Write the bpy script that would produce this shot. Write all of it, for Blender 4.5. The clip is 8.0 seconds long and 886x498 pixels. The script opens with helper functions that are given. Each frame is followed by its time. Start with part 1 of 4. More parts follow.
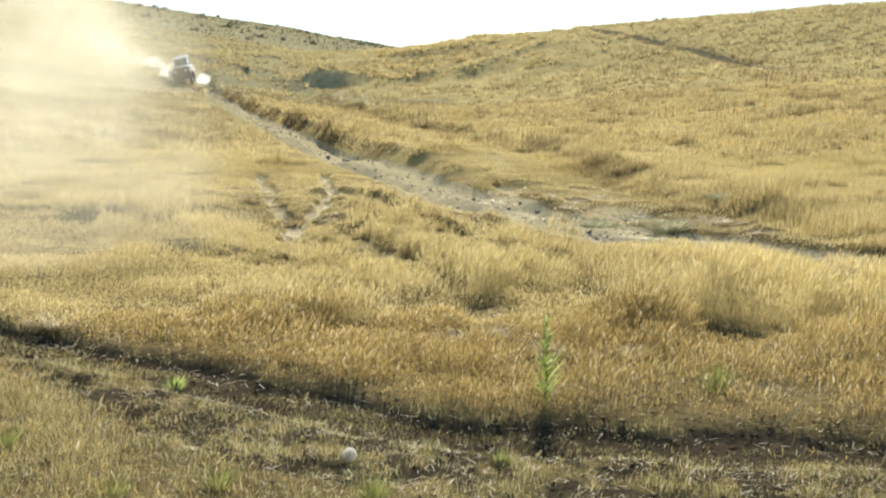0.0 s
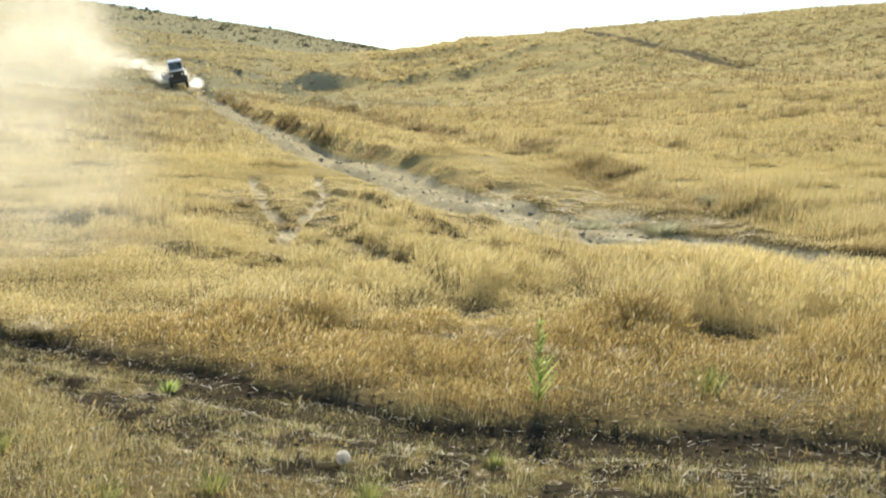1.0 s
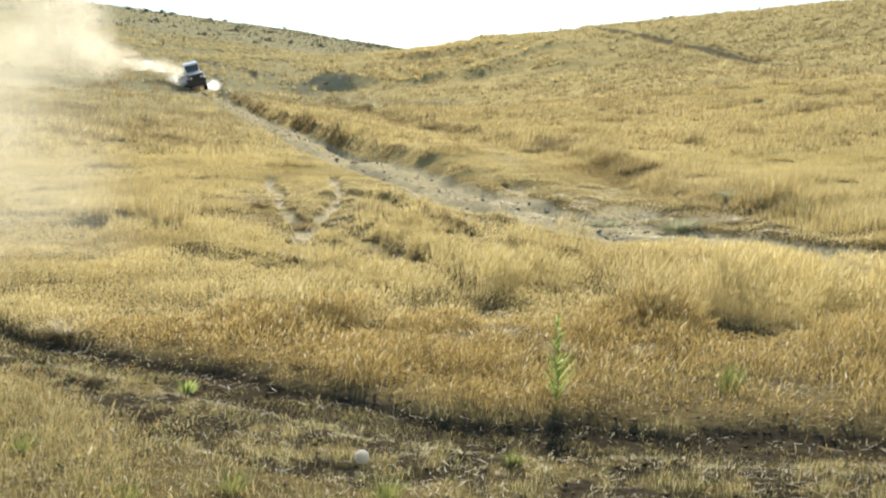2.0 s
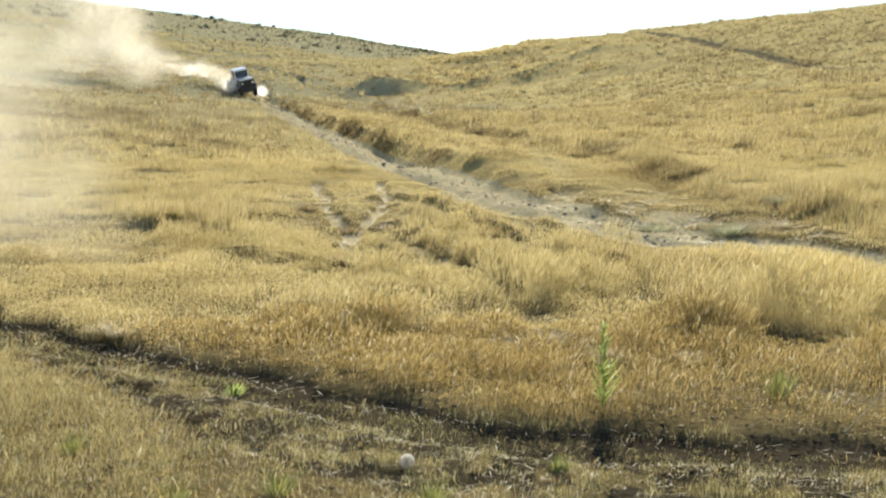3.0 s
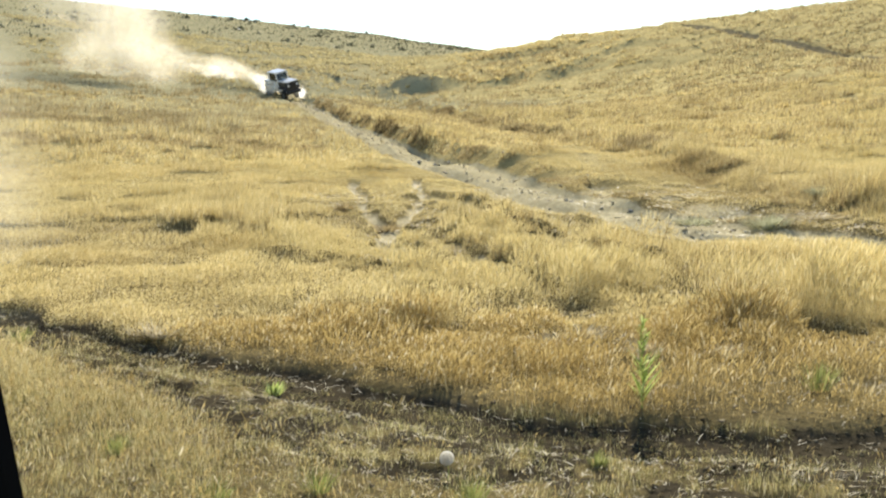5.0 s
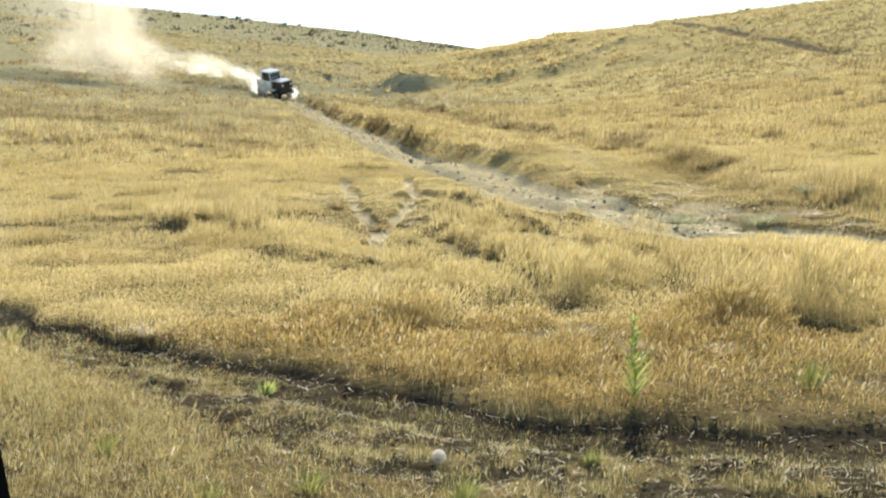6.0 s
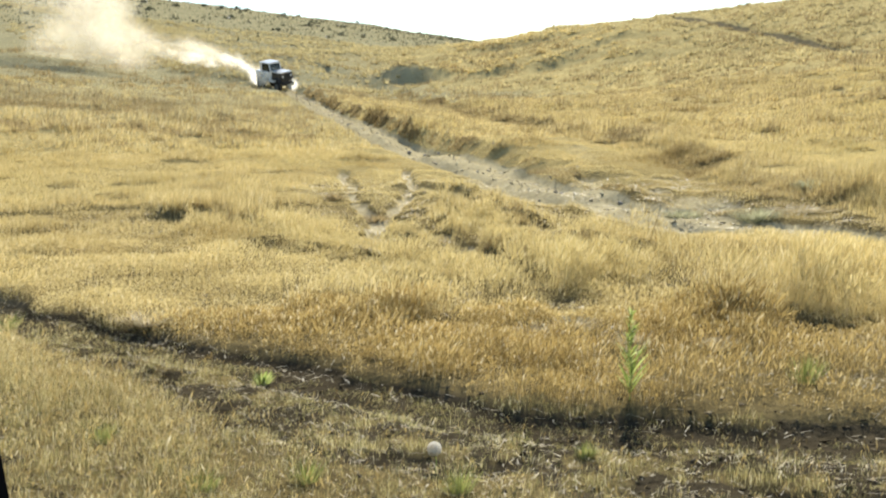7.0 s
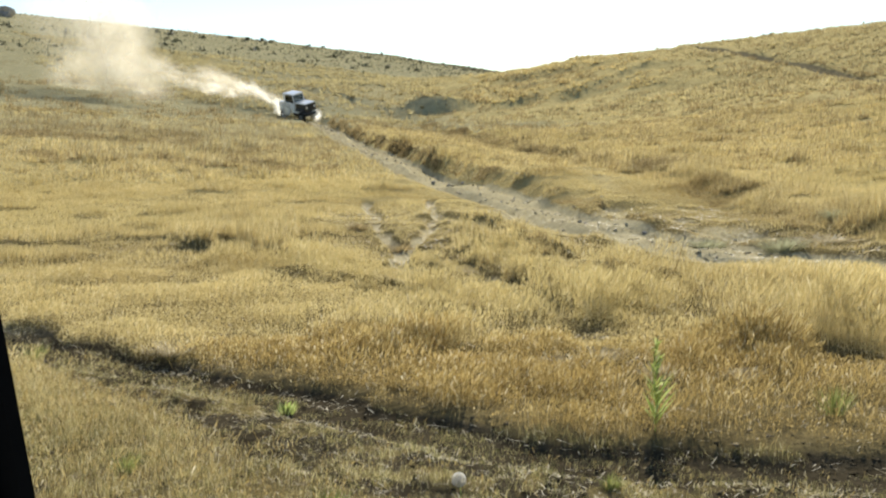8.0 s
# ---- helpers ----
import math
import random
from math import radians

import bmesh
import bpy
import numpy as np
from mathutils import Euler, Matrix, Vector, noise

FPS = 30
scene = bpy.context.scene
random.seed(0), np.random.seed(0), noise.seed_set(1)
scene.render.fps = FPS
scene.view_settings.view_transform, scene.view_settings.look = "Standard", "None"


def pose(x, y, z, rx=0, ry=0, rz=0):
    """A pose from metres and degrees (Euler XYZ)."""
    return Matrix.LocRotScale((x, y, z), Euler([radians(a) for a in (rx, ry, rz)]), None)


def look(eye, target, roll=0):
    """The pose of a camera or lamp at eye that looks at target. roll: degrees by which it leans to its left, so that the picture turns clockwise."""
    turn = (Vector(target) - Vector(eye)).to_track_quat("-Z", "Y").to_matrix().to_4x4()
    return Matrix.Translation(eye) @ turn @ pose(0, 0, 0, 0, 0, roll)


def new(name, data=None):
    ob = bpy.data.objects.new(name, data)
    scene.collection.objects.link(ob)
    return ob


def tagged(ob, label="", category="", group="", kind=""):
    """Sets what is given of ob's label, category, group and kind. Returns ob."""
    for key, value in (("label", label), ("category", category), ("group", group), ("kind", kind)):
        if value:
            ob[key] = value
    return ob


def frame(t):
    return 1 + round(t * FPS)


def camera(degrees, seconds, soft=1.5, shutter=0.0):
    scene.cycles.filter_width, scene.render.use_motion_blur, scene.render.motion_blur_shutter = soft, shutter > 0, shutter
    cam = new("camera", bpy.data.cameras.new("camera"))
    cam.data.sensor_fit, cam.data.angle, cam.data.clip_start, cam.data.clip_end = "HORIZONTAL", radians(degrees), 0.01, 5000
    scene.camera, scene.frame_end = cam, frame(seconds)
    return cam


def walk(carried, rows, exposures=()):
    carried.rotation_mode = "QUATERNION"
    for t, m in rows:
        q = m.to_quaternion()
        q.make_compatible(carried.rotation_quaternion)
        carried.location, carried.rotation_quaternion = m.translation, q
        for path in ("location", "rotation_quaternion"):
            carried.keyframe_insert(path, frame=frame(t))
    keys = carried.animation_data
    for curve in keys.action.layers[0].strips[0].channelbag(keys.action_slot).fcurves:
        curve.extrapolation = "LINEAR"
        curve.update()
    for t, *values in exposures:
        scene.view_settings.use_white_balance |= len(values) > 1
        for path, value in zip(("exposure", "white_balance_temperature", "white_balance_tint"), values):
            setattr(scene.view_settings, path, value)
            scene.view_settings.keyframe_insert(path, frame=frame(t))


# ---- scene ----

EYE = 1.8
cam = camera(43.0, 8.0, soft=2.2)
# seconds, small sideways drift of the eye, then the three turns in degrees
ROWS = [
    (0.0, 0.0, 83.251, -0.842, -5.357),
    (0.5, 0.0, 83.478, -0.882, -5.601),
    (1.0, 0.0, 83.374, -0.758, -5.715),
    (2.5, 0.0, 83.312, 0.142, -4.231),
    (3.0, 0.0, 83.538, -0.048, -2.589),
    (3.5, 0.0, 83.096, 0.0, 0.0),
    (4.0, 0.001, 83.017, 0.317, -0.212),
    (4.5, 0.002, 83.224, 0.746, -0.466),
    (5.0, 0.003, 83.409, 1.002, -0.811),
    (6.5, 0.006, 83.138, 0.942, -1.406),
    (7.0, 0.005, 82.933, 0.552, -1.296),
    (7.5, 0.003, 83.561, 0.156, -0.642),
    (8.0, 0.001, 84.465, 0.663, -0.096),
]
walk(cam, [(t, pose(x, 0, EYE, rx, ry, rz)) for t, x, rx, ry, rz in ROWS],
     exposures=[(0.0, 0.4), (1.0, 0.4), (2.5, 0.4), (3.5, 0.24), (4.0, 0.48), (4.5, 0.5), (6.5, 0.5), (7.5, 0.48), (8.0, 0.2)])

# ---- light: low-afternoon sun ahead of the camera, a little to its right ----
SUN_ELEVATION, SUN_LEFT = 34.0, -10.0
world = bpy.data.worlds.new("sky")
scene.world = world
world.use_nodes = True
wn = world.node_tree.nodes
sky = wn.new("ShaderNodeTexSky")
sky.sky_type = "NISHITA"
sky.sun_disc = False
sky.sun_elevation = radians(SUN_ELEVATION)
sky.sun_rotation = radians(-SUN_LEFT)
sky.dust_density = 0.1
world.node_tree.links.new(sky.outputs[0], wn["Background"].inputs[0])
wn["Background"].inputs[1].default_value = 0.125
sun = new("sun", bpy.data.lights.new("sun", "SUN"))
scene.cycles.transparent_max_bounces = 32
sun.data.energy, sun.data.angle, sun.data.color = 6.0, radians(0.53), (1.0, 0.95, 0.83)
sd = Vector((-math.sin(radians(SUN_LEFT)) * math.cos(radians(SUN_ELEVATION)),
             math.cos(radians(SUN_LEFT)) * math.cos(radians(SUN_ELEVATION)), math.sin(radians(SUN_ELEVATION))))
sun.matrix_world = look(sd * 50, (0, 0, 0))

# ---- materials ----


def node_mat(name):
    m = bpy.data.materials.new(name)
    m.use_nodes = True
    return m, m.node_tree.nodes, m.node_tree.links, m.node_tree.nodes["Principled BSDF"]


def noise_node(n, l, scale, detail=4.0, rough=0.6, coords="Object", stretch=None):
    tc = n.new("ShaderNodeTexCoord")
    nz = n.new("ShaderNodeTexNoise")
    nz.inputs["Scale"].default_value, nz.inputs["Detail"].default_value, nz.inputs["Roughness"].default_value = scale, detail, rough
    if stretch:
        mp = n.new("ShaderNodeMapping")
        mp.inputs["Scale"].default_value = stretch
        l.new(tc.outputs[coords], mp.inputs[0])
        l.new(mp.outputs[0], nz.inputs["Vector"])
    else:
        l.new(tc.outputs[coords], nz.inputs["Vector"])
    return nz.outputs["Fac"]


def ramp_node(n, l, fac, stops):
    r = n.new("ShaderNodeValToRGB")
    e = r.color_ramp.elements
    while len(e) < len(stops):
        e.new(0.5)
    for k, (p, c) in zip(e, stops):
        k.position, k.color = p, (*c, 1)
    l.new(fac, r.inputs[0])
    return r.outputs[0]


def mix_node(n, l, fac, a, b, blend="MIX"):
    m = n.new("ShaderNodeMix")
    m.data_type, m.blend_type = "RGBA", blend
    for sock, v in ((m.inputs[0], fac), (m.inputs[6], a), (m.inputs[7], b)):
        if isinstance(v, (int, float)):
            sock.default_value = v
        elif isinstance(v, tuple):
            sock.default_value = (*v, 1)
        else:
            l.new(v, sock)
    return m.outputs[2]


def bump_node(n, l, height, strength, dist):
    b = n.new("ShaderNodeBump")
    b.inputs["Strength"].default_value, b.inputs["Distance"].default_value = strength, dist
    l.new(height, b.inputs["Height"])
    return b.outputs[0]


def simple_mat(name, a, b, scale, rough=0.6, metal=0.0, bump=0.2, coat=0.0):
    m, n, l, p = node_mat(name)
    big_n, fine = noise_node(n, l, scale), noise_node(n, l, scale * 9)
    c = mix_node(n, l, 0.35, ramp_node(n, l, big_n, [(0.3, a), (0.7, b)]), ramp_node(n, l, fine, [(0.3, a), (0.7, b)]))
    l.new(c, p.inputs["Base Color"])
    l.new(bump_node(n, l, fine, bump, 0.01), p.inputs["Normal"])
    p.inputs["Roughness"].default_value, p.inputs["Metallic"].default_value, p.inputs["Coat Weight"].default_value = rough, metal, coat
    return m


def blade_mat(name, colours, green, through_light=0.5):
    """Dry grass: each blade its own shade, patches a few metres wide, light shining through."""
    m, n, l, p = node_mat(name)
    geo = n.new("ShaderNodeNewGeometry")
    c = ramp_node(n, l, geo.outputs["Random Per Island"], colours)
    patch = noise_node(n, l, 0.3, 6.0, 0.72)
    pale = ramp_node(n, l, patch, [(0.34, (0.7, 0.66, 0.58)), (0.46, (0.94, 0.93, 0.9)), (0.56, (1.05, 1.05, 1.03)), (0.68, (1.2, 1.17, 1.05))])
    c = mix_node(n, l, 1.0, c, pale, "MULTIPLY")
    tint = noise_node(n, l, 0.12, 3.0, 0.6)
    c = mix_node(n, l, ramp_node(n, l, tint, [(0.45, (0, 0, 0)), (0.7, (0.55, 0.55, 0.55))]), c, green)
    l.new(c, p.inputs["Base Color"])
    p.inputs["Roughness"].default_value = 0.55
    p.inputs["Specular IOR Level"].default_value = 0.25
    tr = n.new("ShaderNodeBsdfTranslucent")
    l.new(c, tr.inputs[0])
    mx = n.new("ShaderNodeMixShader")
    mx.inputs[0].default_value = through_light
    l.new(p.outputs[0], mx.inputs[1])
    l.new(tr.outputs[0], mx.inputs[2])
    l.new(mx.outputs[0], n["Material Output"].inputs[0])
    return m


STRAW = [(0.0, (0.36, 0.28, 0.115)), (0.3, (0.54, 0.43, 0.19)), (0.65, (0.64, 0.52, 0.245)), (0.9, (0.72, 0.6, 0.325)), (1.0, (0.8, 0.71, 0.47))]
DULL = [(0.0, (0.06, 0.065, 0.025)), (0.35, (0.27, 0.25, 0.1)), (0.65, (0.55, 0.465, 0.2)), (0.85, (0.74, 0.63, 0.32)), (1.0, (0.88, 0.81, 0.58))]
M_GRASS = blade_mat("dry_grass", STRAW, (0.52, 0.43, 0.18))
M_SEED = blade_mat("seeding_grass", [(0.0, (0.13, 0.085, 0.03)), (0.3, (0.36, 0.255, 0.09)), (0.7, (0.54, 0.4, 0.155)), (0.9, (0.66, 0.52, 0.24)), (1.0, (0.88, 0.8, 0.6))], (0.34, 0.26, 0.1))
# olive-straw grass with distance haze put into its greyed tones
M_OLIVE_HAZE = blade_mat("hazed_olive_grass", [(0.0, (0.28, 0.25, 0.145)), (0.5, (0.43, 0.38, 0.23)), (1.0, (0.58, 0.52, 0.34))], (0.4, 0.355, 0.22))
M_HILL = blade_mat("hill_bunch_grass", [(0.0, (0.28, 0.23, 0.11)), (0.5, (0.5, 0.42, 0.21)), (1.0, (0.68, 0.58, 0.33))], (0.48, 0.41, 0.22))
M_CHIP = blade_mat("stone_chip", [(0.0, (0.2, 0.175, 0.13)), (0.5, (0.42, 0.37, 0.27)), (1.0, (0.66, 0.6, 0.47))], (0.3, 0.26, 0.19), 0.0)
M_CLOD = blade_mat("soil_clod", [(0.0, (0.04, 0.032, 0.02)), (0.6, (0.1, 0.08, 0.05)), (1.0, (0.24, 0.2, 0.13))], (0.08, 0.07, 0.05), 0.0)
for chip in (M_CHIP, M_CLOD):
    chip.node_tree.nodes["Principled BSDF"].inputs["Roughness"].default_value = 1.0
    chip.node_tree.nodes["Principled BSDF"].inputs["Specular IOR Level"].default_value = 0.05
M_SHORT = blade_mat("trampled_grass", DULL, (0.27, 0.27, 0.1))
M_GREEN = blade_mat("green_weed", [(0.0, (0.22, 0.29, 0.07)), (0.6, (0.39, 0.47, 0.13)), (1.0, (0.58, 0.62, 0.26))], (0.38, 0.42, 0.14))
M_TUFT = blade_mat("green_tuft", [(0.0, (0.12, 0.15, 0.04)), (0.6, (0.25, 0.28, 0.08)), (1.0, (0.45, 0.44, 0.18))], (0.26, 0.27, 0.09))
M_SAGE = blade_mat("sagebrush_leaf", [(0.0, (0.06, 0.06, 0.035)), (1.0, (0.16, 0.16, 0.1))], (0.09, 0.1, 0.06), 0.25)
M_BROWN = blade_mat("brown_weed_and_shade", [(0.0, (0.16, 0.12, 0.06)), (0.5, (0.34, 0.26, 0.13)), (1.0, (0.52, 0.41, 0.21))], (0.3, 0.24, 0.12), 0.45)
M_SCRUB = blade_mat("scrub_leaf", [(0.0, (0.26, 0.26, 0.15)), (1.0, (0.52, 0.5, 0.33))], (0.38, 0.37, 0.22), 0.5)
M_STRAW = blade_mat("bleached_straw", [(0.0, (0.42, 0.35, 0.21)), (1.0, (0.72, 0.64, 0.47))], (0.6, 0.5, 0.3), 0.35)


def ground_material():
    m, n, l, p = node_mat("ground")
    at = n.new("ShaderNodeAttribute")
    at.attribute_name = "bare"
    dusty = n.new("ShaderNodeAttribute")
    dusty.attribute_name = "dusty"
    far = n.new("ShaderNodeAttribute")
    far.attribute_name = "far"
    fine, mid, wide = noise_node(n, l, 14.0, 6.0), noise_node(n, l, 1.1, 6.0, 0.7), noise_node(n, l, 0.11, 5.0, 0.6)
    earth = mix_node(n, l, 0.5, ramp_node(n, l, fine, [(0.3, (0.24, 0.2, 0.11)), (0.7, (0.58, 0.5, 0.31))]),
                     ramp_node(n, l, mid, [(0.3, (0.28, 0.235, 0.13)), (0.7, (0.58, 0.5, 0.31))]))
    # near earth: dark soil, darkened further to imitate shade in the ruts
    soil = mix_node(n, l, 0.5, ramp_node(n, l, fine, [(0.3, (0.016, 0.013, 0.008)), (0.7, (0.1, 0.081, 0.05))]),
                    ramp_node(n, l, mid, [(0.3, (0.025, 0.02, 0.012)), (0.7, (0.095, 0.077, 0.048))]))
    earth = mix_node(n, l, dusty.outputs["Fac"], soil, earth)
    # ground under the grass, darkened to imitate shade in gaps between stems
    shaded_thatch = mix_node(n, l, 0.5, ramp_node(n, l, fine, [(0.3, (0.05, 0.04, 0.02)), (0.7, (0.2, 0.155, 0.072))]),
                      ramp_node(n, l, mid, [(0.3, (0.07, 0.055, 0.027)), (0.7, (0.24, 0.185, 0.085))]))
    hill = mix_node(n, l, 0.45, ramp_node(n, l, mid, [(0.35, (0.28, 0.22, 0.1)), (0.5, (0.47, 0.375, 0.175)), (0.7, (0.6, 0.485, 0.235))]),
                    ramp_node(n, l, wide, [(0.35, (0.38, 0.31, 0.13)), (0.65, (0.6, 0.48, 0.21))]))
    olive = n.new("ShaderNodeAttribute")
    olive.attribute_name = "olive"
    # less saturated ground colours imitate haze over the long slope
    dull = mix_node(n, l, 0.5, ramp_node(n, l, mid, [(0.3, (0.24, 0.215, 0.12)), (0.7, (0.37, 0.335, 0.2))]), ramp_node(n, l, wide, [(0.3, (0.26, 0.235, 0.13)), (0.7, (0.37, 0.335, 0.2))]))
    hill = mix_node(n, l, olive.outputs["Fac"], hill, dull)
    c = mix_node(n, l, far.outputs["Fac"], shaded_thatch, hill)
    edge = n.new("ShaderNodeMath")
    edge.operation = "MULTIPLY_ADD"
    l.new(fine, edge.inputs[0])
    edge.inputs[1].default_value = 0.5
    l.new(at.outputs["Fac"], edge.inputs[2])
    mask = ramp_node(n, l, edge.outputs[0], [(0.55, (0, 0, 0)), (0.85, (1, 1, 1))])
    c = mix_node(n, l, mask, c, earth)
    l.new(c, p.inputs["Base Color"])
    p.inputs["Roughness"].default_value = 0.95
    p.inputs["Specular IOR Level"].default_value = 0.0
    l.new(bump_node(n, l, fine, 0.7, 0.04), p.inputs["Normal"])
    return m


M_GROUND = ground_material()
M_STONE = simple_mat("grey_stone", (0.2, 0.18, 0.15), (0.42, 0.38, 0.32), 3.0, 0.9, bump=0.6)
M_WHITE = simple_mat("white_paint", (0.78, 0.77, 0.74), (0.84, 0.83, 0.81), 2.0, 0.3, bump=0.02, coat=0.5)
M_BLACK = simple_mat("black_paint", (0.012, 0.012, 0.016), (0.03, 0.028, 0.03), 2.0, 0.35, bump=0.02, coat=0.4)
M_RUBBER = simple_mat("rubber", (0.015, 0.015, 0.015), (0.04, 0.037, 0.033), 8.0, 0.85)
M_STEEL = simple_mat("steel", (0.35, 0.35, 0.35), (0.5, 0.5, 0.5), 4.0, 0.35, 1.0, 0.05)
M_LENS = simple_mat("lamp_lens", (0.6, 0.6, 0.6), (0.75, 0.75, 0.75), 6.0, 0.15, bump=0.05, coat=1.0)
M_TRIM = simple_mat("black_plastic", (0.003, 0.003, 0.003), (0.006, 0.006, 0.006), 20.0, 0.85, bump=0.05)
M_TRIM.node_tree.nodes["Principled BSDF"].inputs["Specular IOR Level"].default_value = 0.1
# seal colour lightened to paint the highlight along the pillar's groove
M_SEAL = simple_mat("seal_highlight", (0.05, 0.047, 0.042), (0.1, 0.095, 0.085), 30.0, 0.6, bump=0.1)
M_FLUFF = blade_mat("seed_fluff", [(0.0, (0.84, 0.81, 0.74)), (1.0, (0.92, 0.9, 0.86))], (0.8, 0.76, 0.68), 0.5)


def glass_material():
    m, n, l, p = node_mat("windscreen_glass")
    # dark tint imitates the unlit cab behind the glass
    p.inputs["Base Color"].default_value = (0.2, 0.22, 0.22, 1)
    p.inputs["Roughness"].default_value = 0.02
    p.inputs["Transmission Weight"].default_value = 1.0
    return m


def dust_material(name, density, scale, tint=(0.9, 0.83, 0.68)):
    m, n, l, p = node_mat(name)
    n.remove(p)
    at = n.new("ShaderNodeAttribute")
    at.attribute_name = "thick"
    nz = noise_node(n, l, scale, 5.0, 0.6)
    lump = n.new("ShaderNodeMapRange")
    lump.inputs[1].default_value, lump.inputs[2].default_value, lump.inputs[3].default_value, lump.inputs[4].default_value = 0.3, 0.7, 0.25, 1.3
    l.new(nz, lump.inputs[0])
    mul = n.new("ShaderNodeMath")
    mul.operation = "MULTIPLY"
    l.new(at.outputs["Fac"], mul.inputs[0])
    l.new(lump.outputs[0], mul.inputs[1])
    mu2 = n.new("ShaderNodeMath")
    mu2.operation, mu2.use_clamp = "MULTIPLY", True
    l.new(mul.outputs[0], mu2.inputs[0])
    mu2.inputs[1].default_value = density
    diff, tran, clear = n.new("ShaderNodeBsdfDiffuse"), n.new("ShaderNodeBsdfTranslucent"), n.new("ShaderNodeBsdfTransparent")
    for s in (diff, tran):
        s.inputs[0].default_value = (*tint, 1)
    both, veil = n.new("ShaderNodeMixShader"), n.new("ShaderNodeMixShader")
    both.inputs[0].default_value = 0.8
    l.new(diff.outputs[0], both.inputs[1])
    l.new(tran.outputs[0], both.inputs[2])
    l.new(mu2.outputs[0], veil.inputs[0])
    l.new(clear.outputs[0], veil.inputs[1])
    l.new(both.outputs[0], veil.inputs[2])
    l.new(veil.outputs[0], n["Material Output"].inputs[0])
    return m


M_GLASS = glass_material()
M_DUST = dust_material("dust", 0.42, 0.35, (0.74, 0.68, 0.55))
M_DENSE = dust_material("dense_dust", 0.62, 0.7, (0.86, 0.81, 0.7))
M_SPRAY = dust_material("spray_dust", 1.0, 0.8, (0.9, 0.87, 0.78))
M_HAZE = dust_material("thin_dust", 0.27, 0.15, (0.62, 0.58, 0.45))

# ---- the lie of the land ----
rng = np.random.default_rng(7)
TABLE = rng.random((256, 256))


def smooth(a, b, v):
    t = np.clip((v - a) / (b - a), 0, 1)
    return t * t * (3 - 2 * t)


def lattice(x, y):
    """Smooth value noise, 0 to 1, one cell a unit."""
    xi, yi = np.floor(x).astype(int), np.floor(y).astype(int)
    fx, fy = x - xi, y - yi
    fx, fy = fx * fx * (3 - 2 * fx), fy * fy * (3 - 2 * fy)
    a, b = TABLE[xi % 256, yi % 256], TABLE[(xi + 1) % 256, yi % 256]
    c, d = TABLE[xi % 256, (yi + 1) % 256], TABLE[(xi + 1) % 256, (yi + 1) % 256]
    return (a * (1 - fx) + b * fx) * (1 - fy) + (c * (1 - fx) + d * fx) * fy


def fractal(x, y, size, octaves=3):
    out, amp, tot = 0.0, 1.0, 0.0
    for k in range(octaves):
        out = out + amp * lattice(x / size * 2 ** k + 17.3 * k, y / size * 2 ** k + 5.1 * k)
        tot += amp
        amp *= 0.55
    return out / tot


def along(points, x, y):
    """Distance to a line of points, positive to the right of its direction, and how far along it."""
    best, side, run, where = np.full(x.shape, 1e9), np.zeros(x.shape), 0.0, np.zeros(x.shape)
    for (ax, ay), (bx, by) in zip(points[:-1], points[1:]):
        dx, dy = bx - ax, by - ay
        ln = math.hypot(dx, dy)
        t = np.clip(((x - ax) * dx + (y - ay) * dy) / ln ** 2, 0, 1)
        px, py = x - ax - t * dx, y - ay - t * dy
        d = np.hypot(px, py)
        s = np.where(dy * (x - ax) - dx * (y - ay) > 0, 1.0, -1.0)
        m = d < best
        best, side, where = np.where(m, d, best), np.where(m, s, side), np.where(m, run + t * ln, where)
        run += ln
    return best * side, where


FAR_RIDGE = ((-80, 0, 60, 120, 172, 260), (29.57, 27.58, 25.8, 23.0, 19.26, 17.2))
NEAR_HILL = ((-25, 0, 28, 55, 80, 120, 200), (1.12, 4.91, 9.66, 13.26, 14.84, 16.97, 19.39))
TRAIL = [(9.5, 9.0), (6.9, 13.0), (5.4, 16.3), (4.1, 18.4), (3.4, 21.3), (2.78, 25.6), (2.1, 36.0), (0.4, 48.0), (-1.6, 60.0), (-5.6, 78.2), (-10.8, 97.0), (-14.3, 109.0), (-24, 128), (-42, 150), (-60, 190)]
TERRACE = [(9.5, 11.0), (7.2, 17.0), (7.1, 21.0), (7.3, 26.6), (8.3, 40.0), (8.4, 55.0), (6.4, 72.0), (2.8, 86.0), (-2.2, 99.7), (-7.7, 108.0)]
RUT_FAR = [(-9.0, 15.5), (-4.22, 10.58), (-2.56, 9.06), (-1.38, 8.09), (-0.3, 7.0), (0.39, 6.5), (1.17, 6.2), (1.78, 6.07), (2.4, 5.91), (5.0, 5.4)]
RUT_NEAR = [(-8.0, 13.2), (-3.16, 9.06), (-1.88, 7.56), (-1.16, 6.74), (-0.7, 6.1), (-0.25, 5.8), (0.19, 5.52), (0.74, 5.3), (1.39, 5.1), (4.0, 4.5)]
PATH_A = [(-2.33, 36.0), (-1.5, 24.7), (-0.95, 20.1), (-0.58, 17.9), (-0.66, 15.5), (-0.21, 14.0)]
PATH_B = [(-0.43, 36.0), (-0.16, 26.6), (-0.32, 21.7), (-0.51, 18.8)]
PATH_C = [(-0.05, 26.5), (0.65, 23.1), (0.99, 20.4), (1.8, 16.3), (2.4, 14.4)]
PATH_D = [(-0.4, 18.4), (0.1, 16.4), (0.55, 14.6), (0.98, 12.6), (1.3, 11.2)]
PATH_F = [(-4.6, 21.0), (-3.1, 17.9), (-2.2, 16.0), (-0.9, 13.6), (0.0, 12.2)]
